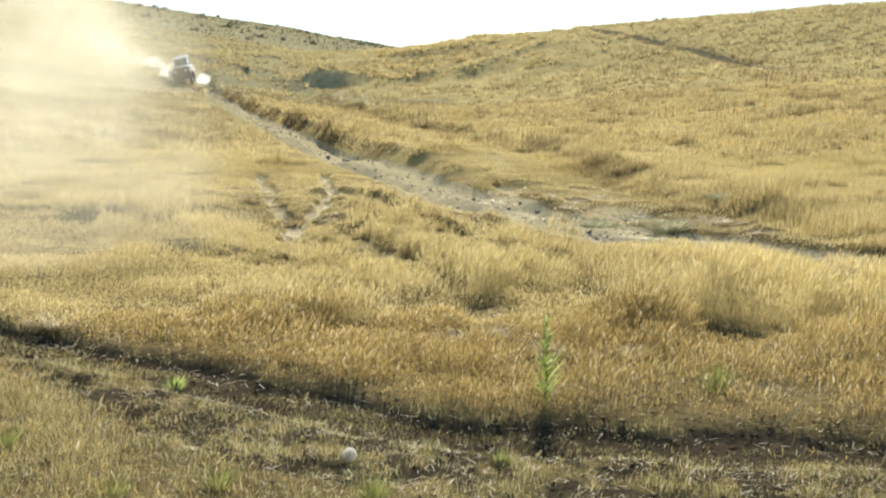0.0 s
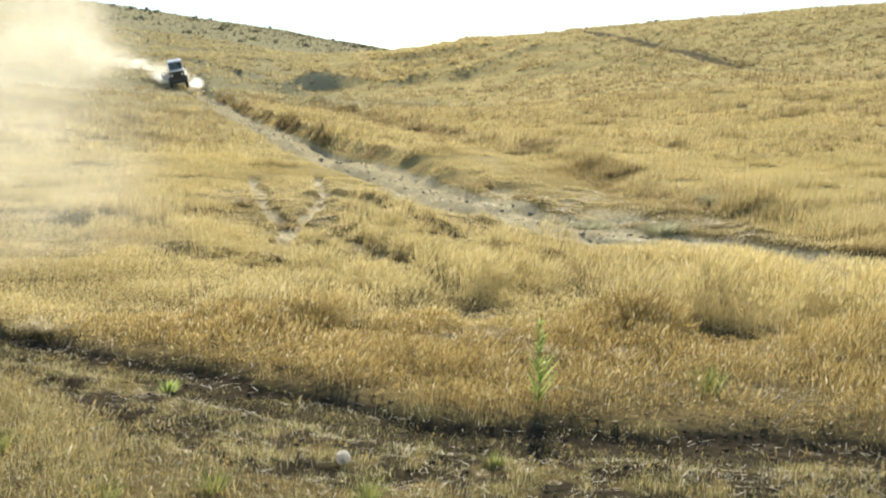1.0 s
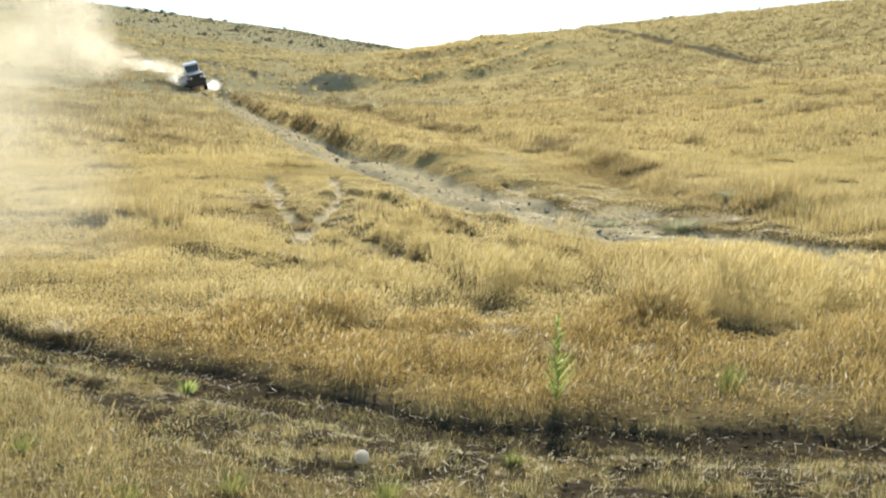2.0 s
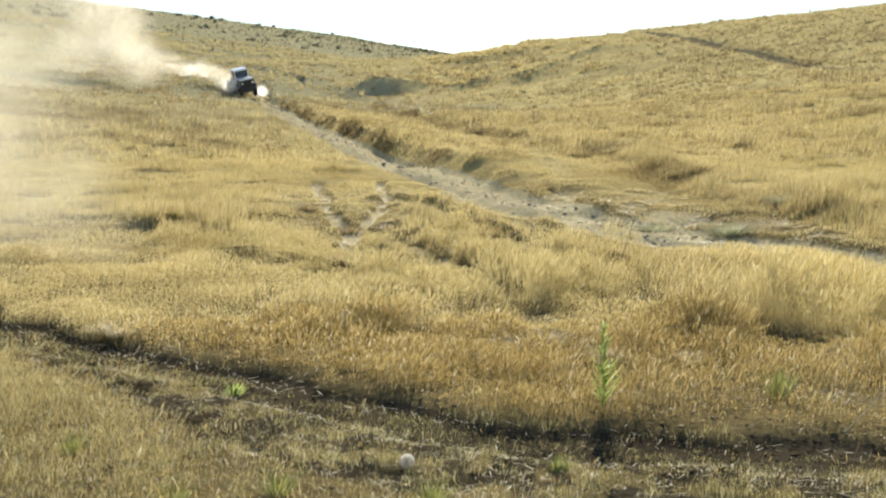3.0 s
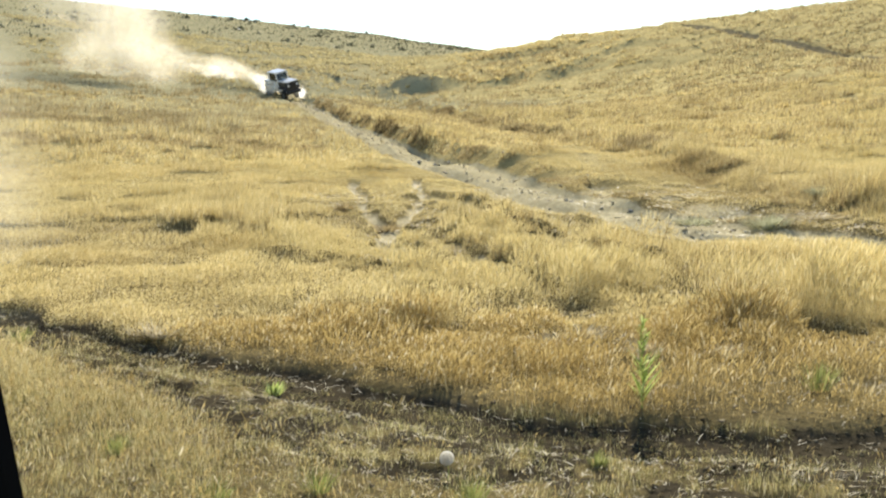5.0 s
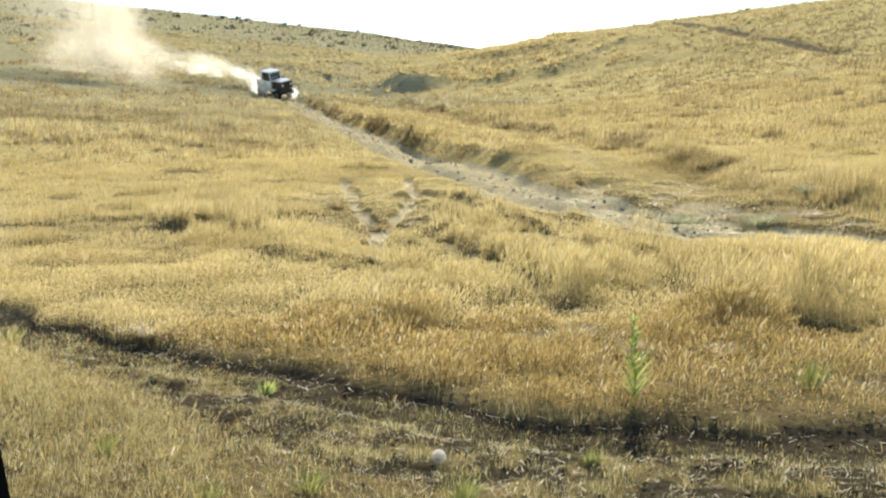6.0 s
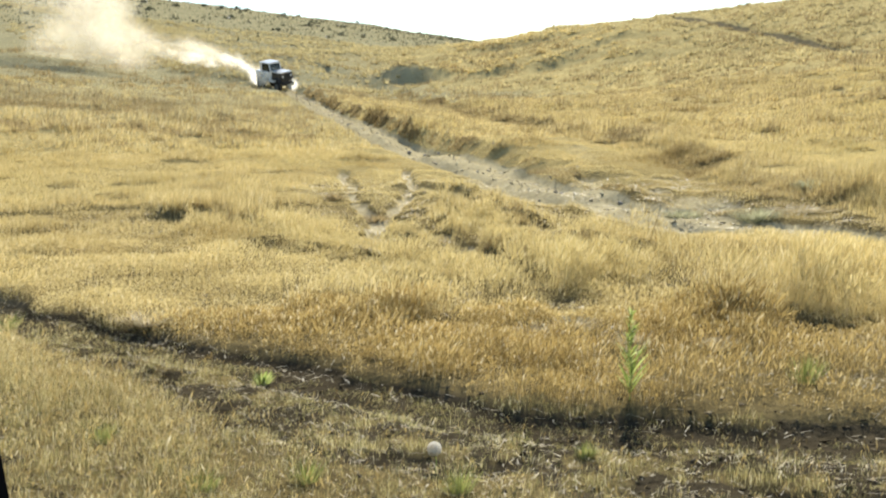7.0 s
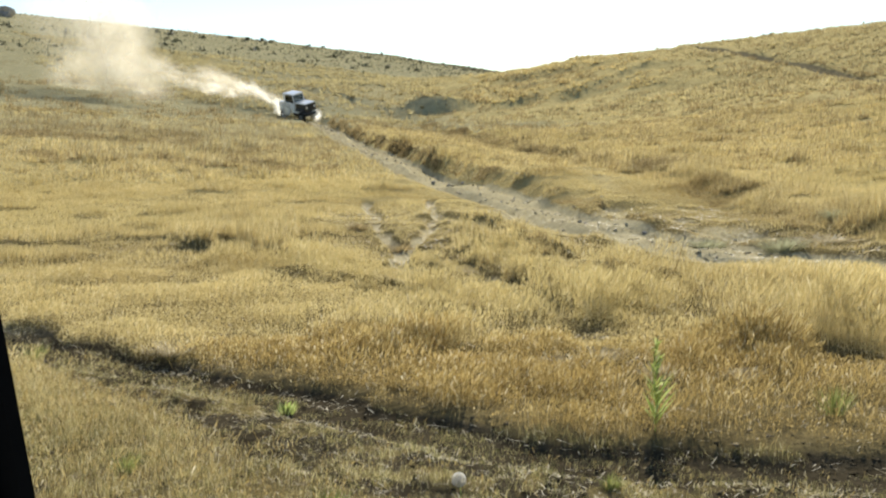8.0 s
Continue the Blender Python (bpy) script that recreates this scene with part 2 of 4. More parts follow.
PATH_G = [(0.4, 19.5), (1.1, 17.2), (1.6, 15.0), (2.0, 13.2)]
PATH_E = [(2.1, 13.2), (2.63, 11.1), (3.0, 9.8), (3.3, 8.9)]
# hollows in the rank grass: place, half-widths; dark earth stands for shade under clumps
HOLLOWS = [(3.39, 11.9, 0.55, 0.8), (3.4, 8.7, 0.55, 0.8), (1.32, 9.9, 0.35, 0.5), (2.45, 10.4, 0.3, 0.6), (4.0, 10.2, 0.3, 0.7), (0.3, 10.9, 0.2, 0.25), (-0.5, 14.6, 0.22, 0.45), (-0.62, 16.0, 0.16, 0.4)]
HILL_TRACK = [(27.0, 140.0), (29.0, 126.0), (30.2, 112.0), (32.7, 99.2), (36.0, 88.0), (42.0, 80.0)]


# the field climbs steadily from the flat by the track to the trail's shoulder: distance on the level, distance on the slope
LEVEL = np.geomspace(2.0, 400.0, 400)
SLOPE = np.interp(LEVEL, (2, 11.5, 14, 18.8, 26, 36, 48, 60, 70, 80, 90, 98, 104, 400), (2, 11.5, 13.8, 17.6, 22.0, 27.5, 32.5, 38.0, 44.5, 54.5, 74.0, 97.0, 104, 400))
SLOPE[12:-12] = np.convolve(np.log(SLOPE / LEVEL), np.hanning(15) / np.hanning(15).sum(), "same")[12:-12]
SLOPE[12:-12] = LEVEL[12:-12] * np.exp(SLOPE[12:-12])


def upslope(x, y):
    """Where a place on the level comes to lie on the climbing field, along the same line of sight."""
    k = float(np.interp(math.hypot(x, y), LEVEL, SLOPE / LEVEL))
    return x * k, y * k


TRAIL, TERRACE, HILL_TRACK, PATH_A, PATH_B, PATH_C, PATH_D, PATH_E, PATH_F, PATH_G = (
    [upslope(*p) for p in line] for line in (TRAIL, TERRACE, HILL_TRACK, PATH_A, PATH_B, PATH_C, PATH_D, PATH_E, PATH_F, PATH_G))


def hills(x, y):
    """Height of the hills, and of the near hill alone."""
    k = np.interp(np.hypot(x, y), SLOPE, LEVEL / SLOPE)
    z, right = ridges(x * k, y * k)
    return EYE + (z - EYE) / k, right


def ridges(x, y):
    ax, ay = 0.7158, 0.6983
    s, d = (x + 99) * ax + (y - 200) * ay, (x + 99) * ay - (y - 200) * ax
    left = np.interp(s, *FAR_RIDGE) * np.where(d > 0, (1 - np.clip(d / 172, 0, 1)) ** 1.35, np.exp(-(d / 120) ** 2))
    bx, by = 0.843, -0.538
    s, d = (x + 10) * bx + (y - 172) * by, (x + 10) * by - (y - 172) * bx
    right = np.interp(s, *NEAR_HILL) * np.where(d > 0, 1 - smooth(0, 1, np.clip(d / 78, 0, 1)), np.exp(-(d / 60) ** 2))
    return (left ** 3 + right ** 3 + 1e-6) ** (1 / 3), right


def ridge_fan(x, y):
    """Steep little ridges, 1 on their crests and 0 between them and away from the hill's foot."""
    there = smooth(-1, 4, x) * smooth(27, 18, x) * smooth(96, 103, y) * smooth(150, 132, y)
    return there * (1 - np.abs(2 * lattice((x * 0.6 + y * 0.8) / 9, (x * 0.8 - y * 0.6 + 0.8 * fractal(x, y, 3.0, 2)) / 1.9) - 1))


def land(x, y):
    """Height, bare earth (0 to 1) and the natural height of the grass at (x, y)."""
    x, y = np.asarray(x, float), np.asarray(y, float)
    r = np.hypot(x, y)
    z, right = hills(x, y)
    fade = smooth(8, 30, r)
    wob = (fractal(x, y, 1.6) - 0.5)
    z = z + fade * 0.4 * (fractal(x, y, 9.0) - 0.5) + (0.05 + 0.06 * fade) * (fractal(x, y, 1.4) - 0.5) + 0.8 * smooth(80, 200, r) * (fractal(x, y, 30.0) - 0.5)
    # slanting ribs and slumps on the hillside
    ribs = smooth(1.0, 4.0, right) * smooth(300, 140, r) * smooth(45, 10, x)
    z = z + ribs * 1.1 * (fractal(x * 0.45 + y * 0.12, y * 0.9 - x * 0.35, 4.0, 2) - 0.5)
    # a fan of steep little ridges at the hill's foot, running up to the right
    z = z + 0.6 * ridge_fan(x, y)
    # the trail drops over a shoulder of the slope
    z = z + 0.9 * smooth(96, 105, y) * smooth(150, 112, y) * np.exp(-((x + 13) / 9) ** 2)
    # a steep-faced mound in the mouth of the valley
    kx, ky = (x + 0.5) / 4.0, (y - 105) / np.where(y < 105, 2.4, 6.0)
    z = z + 1.05 * smooth(1.0, 0.25, np.sqrt(kx * kx + ky * ky + 0.25 * kx * ky)) * (y < 200)
    td, tw = along(TRAIL, x, y)
    td = td + 0.3 * wob
    on_trail = smooth(1.05, 0.7, np.abs(td)) * (0.75 + 0.25 * smooth(0.35, 0.6, fractal(x + 7, y, 1.1)))
    on_trail = np.maximum(on_trail, 0.55 * smooth(2.0, 1.3, np.abs(td - 0.3)) * smooth(5, 9, tw) * smooth(24, 16, tw) * smooth(0.45, 0.6, fractal(x, y + 31, 1.3)))
    bank = smooth(0.9, 1.3 + 0.4 * lattice(x / 2, y / 2), td) * smooth(9, 2.8, td) * smooth(15, 27, tw) * smooth(112, 95, tw)
    z = z - 0.16 * on_trail + 0.42 * bank - 0.09 * smooth(0.3, 0.1, np.abs(np.abs(td) - 0.65)) * on_trail + on_trail * (0.2 * (lattice(td * 4.0, tw * 0.22) - 0.5) + 0.08 * (fractal(x, y + 50, 0.6) - 0.5))
    ed, ew = along(TERRACE, x, y)
    ed = ed + 0.7 * wob
    step = smooth(-0.2, 1.6, ed) * smooth(150, 90, r) * smooth(60, 25, ed)
    z = z + (0.24 + 0.26 * smooth(24, 50, r)) * step * smooth(0, 8, ew)
    fd, _ = along(RUT_FAR, x, y)
    nd, _ = along(RUT_NEAR, x, y)
    rag = fractal(x + 12, y + 77, 0.45) - 0.5
    fd, nd = fd + 0.12 * wob + 0.4 * rag, nd + 0.2 * wob + 0.25 * rag
    far_rut, near_rut = smooth(0.46, 0.22, np.abs(fd)), smooth(0.2, 0.08, np.abs(nd)) * smooth(0.35, 0.55, fractal(x + 2, y + 5, 0.8))
    z = z - 0.085 * far_rut - 0.045 * near_rut
    hd, _ = along(HILL_TRACK, x, y)
    hill_track = smooth(1.0, 0.5, np.abs(hd + wob))
    z = z - 0.3 * hill_track
    paths, rims, cleared = 0.0, 0.0, 0.0
    for line, w in ((PATH_A, 0.15), (PATH_B, 0.12), (PATH_C, 0.19), (PATH_D, 0.17), (PATH_E, 0.18), (PATH_F, 0.07), (PATH_G, 0.13)):
        pd, _ = along(line, x, y)
        pd = pd + 0.3 * wob + 0.12 * (lattice(x * 3, y * 3) - 0.5)
        paths = np.maximum(paths, smooth(w * 1.5, w * 0.6, np.abs(pd)) * (0.35 + 0.65 * smooth(0.32, 0.5, fractal(x + 90, y, 0.55, 2))))
        if line is PATH_A or line is PATH_B:
            cleared = np.maximum(cleared, smooth(1.2, 0.3, np.abs(pd)))
            continue
        rims = np.maximum(rims, smooth(w, w * 1.8, np.abs(pd)) * smooth(w + 0.55, w + 0.25, np.abs(pd)))
    rims = rims * smooth(0.38, 0.58, fractal(x + 31, y, 0.9, 2))
    bunch = fractal(x * 0.8 + 9, y * 0.8 + 33, 1.1, 2)
    z = z + (0.08 * rims + 0.07 * smooth(0.55, 0.68, bunch) * (1 - cleared)) * smooth(9, 13, r) * smooth(70, 45, r) - 0.14 * paths
    strip = smooth(-0.1, 0.2, fd)
    wear = fractal(x + 40, y, 0.16, 2)
    wash = smooth(1.0, 0.4, np.abs(ed + 1.6)) * smooth(0.45, 0.6, fractal(x, y + 9, 1.8)) * smooth(60, 35, r)
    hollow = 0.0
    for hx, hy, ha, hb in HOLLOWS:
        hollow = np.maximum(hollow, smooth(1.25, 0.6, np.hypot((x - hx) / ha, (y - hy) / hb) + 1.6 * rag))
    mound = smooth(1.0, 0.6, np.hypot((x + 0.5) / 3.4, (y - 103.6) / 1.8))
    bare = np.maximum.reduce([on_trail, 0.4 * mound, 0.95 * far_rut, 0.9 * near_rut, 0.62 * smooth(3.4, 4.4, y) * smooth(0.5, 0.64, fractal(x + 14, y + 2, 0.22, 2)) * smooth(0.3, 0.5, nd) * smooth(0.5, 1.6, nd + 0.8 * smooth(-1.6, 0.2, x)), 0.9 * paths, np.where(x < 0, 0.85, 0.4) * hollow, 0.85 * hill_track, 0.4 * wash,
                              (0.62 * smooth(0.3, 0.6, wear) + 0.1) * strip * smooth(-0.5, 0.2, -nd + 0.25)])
    # grass height: rank beyond the far rut, trampled between and before the ruts
    clump = fractal(x + 3, y + 80, 0.8)
    tuft = fractal(x * 1.0 + 70, y * 0.6 + 20, 2.6, 3)
    lush = fractal(x - 50, y + 11, 5.5, 2)
    wide = fractal(x * 0.35 + 19, y * 0.25 + 3, 1.7, 2)
    g = 0.06 + 0.09 * smooth(0.35, 0.75, clump) + 0.12 * smooth(0.54, 0.68, tuft) + 0.13 * smooth(0.6, 0.7, bunch) + 0.05 * smooth(0.4, 0.7, lush)
    g = (g * (1 - 0.22 * smooth(9, 11, r) * smooth(40, 25, r)) + 0.17 * rims) * (1 - 0.65 * cleared)
    g = g + smooth(28, 60, r) * 0.08 * smooth(0.55, 0.68, wide)
    g = g * (1 - 0.25 * smooth(11, 16, r) * smooth(45, 30, r) * smooth(5, 3, x))
    g = g * (1 - 0.65 * smooth(-3.0, -1.2, td) * smooth(1.5, 0.8, td) * smooth(60, 30, r))
    g = g * (1 - 0.6 * smooth(2.5, 3.6, x) * smooth(13.6, 15, y) * smooth(30, 24, y) * smooth(0.4, -0.3, ed))
    g = g * (0.5 + 0.5 * smooth(-0.2, -1.4, fd + 0.8 * wob + 0.5 * rag)) + 0.05 * smooth(0.6, 0.7, fractal(x + 8, y + 8, 0.3, 2)) * smooth(12, 9, r)
    tall = smooth(1.3, 3.3, x + wob) * smooth(8.2, 10.2, y + wob) * smooth(15.5, 13.5, y)
    g = g + (0.32 - 0.035 * np.clip(y - 9, 0, 5)) * tall * smooth(0.3, 0.55, fractal(x + 5, y, 0.9, 2))
    brow = smooth(-0.2, 0.5, ed) * smooth(2.5, 0.8, ed) * smooth(90, 60, r) + smooth(1.0, 1.4, td) * smooth(2.6, 1.6, td) * smooth(14, 20, tw) * smooth(95, 70, tw)
    g = g + 0.1 * brow * smooth(0.3, 0.6, tuft)
    near_side = smooth(-0.3, 0.2, fd)
    g = g * (1 - near_side) + near_side * (0.025 + 0.05 * smooth(0.4, 0.7, clump) + 0.08 * smooth(0.55, 0.68, fractal(x + 15, y + 8, 0.13, 2)) + 0.05 * smooth(0.12, 0.45, nd) * smooth(1.25, 0.7, nd) * smooth(-0.7, -1.6, x))
    low = smooth(1.0, 1.8, td) * smooth(-0.3, -1.5, ed) * smooth(5, 30, tw)
    g = g * (1 - 0.45 * low)
    g = g * (1 - bare * (0.85 - 0.55 * near_side)) * (1 - 0.85 * paths) * (1 - np.where(x < 0, 0.85, 0.6) * hollow)
    return z, np.clip(bare, 0, 1), g


F = 784.0 / math.tan(radians(21.5))


def part(name, bm, material, parent=None, label="", smooth_shade=False):
    me = bpy.data.meshes.new(name)
    bm.to_mesh(me)
    bm.free()
    me.materials.append(material)
    if smooth_shade:
        me.shade_smooth()
    ob = new(name, me)
    ob.parent = parent
    if label:
        ob["label"] = label
    return ob


def raw_mesh(name, verts, faces_n, loops, material):
    """A mesh from arrays: verts (n, 3), corners a face (all alike), loop indices."""
    me = bpy.data.meshes.new(name)
    n, k = len(loops) // faces_n, faces_n
    me.vertices.add(len(verts))
    me.vertices.foreach_set("co", np.ascontiguousarray(verts, np.float32).ravel())
    me.loops.add(len(loops))
    me.loops.foreach_set("vertex_index", np.ascontiguousarray(loops, np.int32))
    me.polygons.add(n)
    me.polygons.foreach_set("loop_start", np.arange(0, n * k, k, dtype=np.int32))
    me.update(calc_edges=True)
    me.materials.append(material)
    return me


def attribute(me, name, values):
    a = me.attributes.new(name, "FLOAT", "POINT")
    a.data.foreach_set("value", np.ascontiguousarray(values, np.float32))


def build_ground():
    u = np.arange(-90, 1860, 4.0)
    az = np.arctan((u - 784) / F)
    rest = np.linspace(az[-1], az[0] + 2 * math.pi, 64)[1:-1]
    az = np.concatenate([az, rest])
    rad = np.concatenate([np.linspace(0.01, 4.2, 12)[:-1], np.geomspace(4.2, 430, 400), np.geomspace(450, 4500, 14)])
    A, Rr = np.meshgrid(az, rad)
    x, y = Rr * np.sin(A) + 0.7 * smooth(3.5, 0.0, Rr), Rr * np.cos(A)
    z, bare, g = land(x, y)
    keep = smooth(900, 420, Rr)
    z = z * keep
    n, m = x.shape
    verts = np.stack([x.ravel(), y.ravel(), z.ravel()], 1)
    i, j = np.meshgrid(np.arange(n - 1), np.arange(m), indexing="ij")
    j2 = (j + 1) % m
    quads = np.stack([i * m + j, i * m + j2, (i + 1) * m + j2, (i + 1) * m + j], -1).reshape(-1)
    me = raw_mesh("ground", verts, 4, quads[::-1].copy(), M_GROUND)
    attribute(me, "bare", bare.ravel())
    # pale earth farther off; hill track held dark, brown soil plus its cut's shade
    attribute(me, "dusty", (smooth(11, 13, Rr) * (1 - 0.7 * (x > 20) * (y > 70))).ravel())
    hz, right = ridges(x, y)
    attribute(me, "olive", (smooth(42, 85, Rr) * smooth(0.95, 0.6, right / (hz + 0.01))).ravel())
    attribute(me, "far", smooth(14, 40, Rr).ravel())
    me.shade_smooth()
    ob = new("ground", me)
    tagged(ob, "dry grassland hills of pale brown earth and straw", "ground", kind="structure")
    return ob


build_ground()


def scatter(count, r0, r1, u0=-70, u1=1840, power=1.0):
    """Random places between two distances inside the wedge that the camera sweeps."""
    r = np.sqrt(rng.random(count) * (r1 ** 2 - r0 ** 2) + r0 ** 2) if power == 1.0 else r0 * (r1 / r0) ** rng.random(count)
    a = np.arctan((u0 + (u1 - u0) * rng.random(count) - 784) / F)
    return r * np.sin(a), r * np.cos(a)


def blades(name, x, y, height, width, lean, head, material, label, cull=0.93):
    """Grass stems: a tapered blade that bends over, with a seed head at its tip where head is above 0."""
    z, bare, g = land(x, y)
    ok = (rng.random(len(x)) < 1 - cull * smooth(0.25, 0.7, bare)) & (g > 0.02)
    x, y, z, g = x[ok], y[ok], z[ok], g[ok]
    n = len(x)
    h = np.clip(g * height * (0.55 + 0.75 * rng.random(n)), 0.02, 1.2)
    w = width * (0.6 + 0.8 * rng.random(n))
    a = rng.random(n) * 2 * math.pi
    bend = lean * h * (0.3 + rng.random(n))
    bx, by = np.cos(a) * bend + 0.12 * h, np.sin(a) * bend
    t = rng.random(n) * math.pi
    sx, sy = np.cos(t) * w, np.sin(t) * w * 0.5
    base = np.stack([x, y, z - 0.02], 1)
    mid = base + np.stack([bx * 0.35, by * 0.35, h * 0.6 + 0.02], 1)
    tip = base + np.stack([bx, by, h + 0.02], 1)
    side = np.stack([sx, sy, np.zeros(n)], 1)
    idx = np.arange(n)[:, None]
    if head > 0:
        d = tip - mid
        neck = mid + d * 0.35
        top = tip + d * 0.25
        hs = side * head
        v = np.stack([base - side * 0.5, base + side * 0.5, neck, tip - hs, tip + hs, top], 1).reshape(-1, 3)
        f = np.concatenate([idx * 6 + np.array([0, 1, 2]), idx * 6 + np.array([2, 4, 3]), idx * 6 + np.array([3, 4, 5])], 1)
    else:
        v = np.stack([base - side, base + side, mid - side * 0.7, mid + side * 0.7, tip], 1).reshape(-1, 3)
        f = np.concatenate([idx * 5 + np.array([0, 1, 3]), idx * 5 + np.array([0, 3, 2]), idx * 5 + np.array([2, 3, 4])], 1)
    me = raw_mesh(name, v, 3, f.reshape(-1), material)
    ob = new(name, me)
    tagged(ob, label, "grass", kind="stuff")
    return ob


def spikes(name, x, y, height, width, material, label):
    """Far grass: one tapering blade each."""
    z, bare, g = land(x, y)
    ok = (rng.random(len(x)) < 1 - 0.95 * smooth(0.25, 0.7, bare)) & (rng.random(len(x)) < 0.75 + g)
    x, y, z, g = x[ok], y[ok], z[ok], g[ok]
    n = len(x)
    h = np.clip(g * height * (0.5 + 0.8 * rng.random(n)), 0.03, 1.2)
    w = width * (0.6 + 0.8 * rng.random(n))
    t = rng.random(n) * math.pi
    side = np.stack([np.cos(t) * w, np.sin(t) * w, np.zeros(n)], 1)
    base = np.stack([x, y, z - 0.03], 1)
    lean = np.stack([(rng.random(n) - 0.3) * h * 0.8, (rng.random(n) - 0.5) * h * 0.8, h + 0.03], 1)
    v = np.stack([base - side, base + side, base + lean], 1).reshape(-1, 3)
    ob = new(name, raw_mesh(name, v, 3, np.arange(n * 3), material))
    tagged(ob, label, "grass", kind="stuff")
    return ob


def build_grass():
    x, y = scatter(230000, 4.6, 9.8)
    fd, _ = along(RUT_FAR, x, y)
    keep = rng.random(len(x)) < np.where(fd < 0.1, (0.22 + 0.78 * smooth(-0.2, -0.9, fd + 0.5 * (fractal(x, y + 40, 0.5, 2) - 0.5))) * (1 - 0.68 * smooth(0.8, 1.8, x) * smooth(9.2, 7.8, y)) * (0.2 + 0.75 * smooth(0.38, 0.52, fractal(x + 21, y, 0.4, 2))), 0.03)
    blades("seeding_grass", x[keep], y[keep], 1.0, 0.0024, 0.4, 1.5, M_SEED, "golden seeding cheatgrass beside the wheel ruts")
    x, y = scatter(235000, 9.4, 16)
    keep = rng.random(len(x)) < 0.45 + 0.55 * smooth(0.36, 0.52, fractal(x + 11, y * 0.7, 0.7, 2))
    x, y = x[keep], y[keep]
    blades("seeding_grass", x, y, 1.0, 0.0027, 0.3, 1.5, M_GRASS, "tall golden seeding grass on the flat field")
    x, y = scatter(380000, 4.4, 12)
    fd, _ = along(RUT_FAR, x, y)
    keep = (fd > -0.3) & (rng.random(len(x)) < 0.3 + 0.7 * smooth(0.42, 0.58, fractal(x, y + 3, 0.13, 2)))
    blades("trampled_grass", x[keep], y[keep], 0.65, 0.001, 0.9, 0, M_SHORT, "trampled dull green and straw grass on the vehicle track", 0.4)
    x, y = scatter(170000, 4.4, 13)
    nd, _ = along(RUT_NEAR, x, y)
    gold = smooth(0.12, 0.4, nd) * smooth(1.25, 0.7, nd) * smooth(-0.8, -1.7, x + 0.8 * (fractal(x, y, 0.7, 2) - 0.5))
    keep = (nd > 0.12) & (rng.random(len(x)) < 0.15 + 0.7 * gold)
    g = gold[keep] > 0.35
    x, y = x[keep], y[keep]
    blades("seeding_grass", x[g], y[g], 1.0, 0.001, 0.6, 1.4, M_GRASS, "short golden seeding grass before the vehicle track", 0.5)
    blades("seeding_grass", x[~g], y[~g], 0.8, 0.0009, 0.8, 1.5, M_SEED, "sparse brown seeding grass before the vehicle track", 0.6)
    x, y = scatter(26000, 4.4, 11)
    fd, _ = along(RUT_FAR, x, y)
    keep = fd > 0.0
    blades("seeding_grass", x[keep], y[keep], 1.25, 0.0011, 0.5, 1.6, M_SEED, "sparse golden seeding grass along the vehicle track", 0.8)
    x, y = scatter(480000, 15, 32)
    spikes("field_grass", x, y, 1.0, 0.006, M_GRASS, "golden dry grass covering the field")
    x, y = scatter(420000, 30, 72)
    td, _ = along(TRAIL, x, y)
    khaki = (td < 0) & (rng.random(len(x)) < 0.85 * smooth(26, 55, np.hypot(x, y)))
    brown = (td > 1) & (rng.random(len(x)) < 0.2)
    spikes("field_grass", x[brown], y[brown], 1.0, 0.017, M_BROWN, "brown weathered grass among the gold on the lower slopes")
    khaki, x, y = khaki[~brown], x[~brown], y[~brown]
    spikes("field_grass", x[~khaki], y[~khaki], 0.9, 0.017, M_GRASS, "golden dry grass covering the lower slopes")
    spikes("field_grass", x[khaki], y[khaki], 0.8, 0.017, M_OLIVE_HAZE, "khaki dry grass on the rising field, greyed to imitate haze")
    x, y = scatter(220000, 68, 180)
    hz, right = ridges(x, y)
    td, _ = along(TRAIL, x, y)
    sloped = ((right < hz * 0.8) | (td < 0)) & (np.hypot(x, y) > 55 + 40 * rng.random(len(x)))
    spikes("hill_grass", x[~sloped], y[~sloped], 0.7, 0.04, M_HILL, "straw-coloured bunch grass on the hillsides")
    spikes("hill_grass", x[sloped], y[sloped], 0.45, 0.045, M_OLIVE_HAZE, "olive dry grass on the long slope, greyed to imitate haze")
    x, y = scatter(90000, 170, 340)
    spikes("hill_grass", x, y, 0.8, 0.12, M_OLIVE_HAZE, "olive dry grass on the far ridge, greyed to imitate haze")


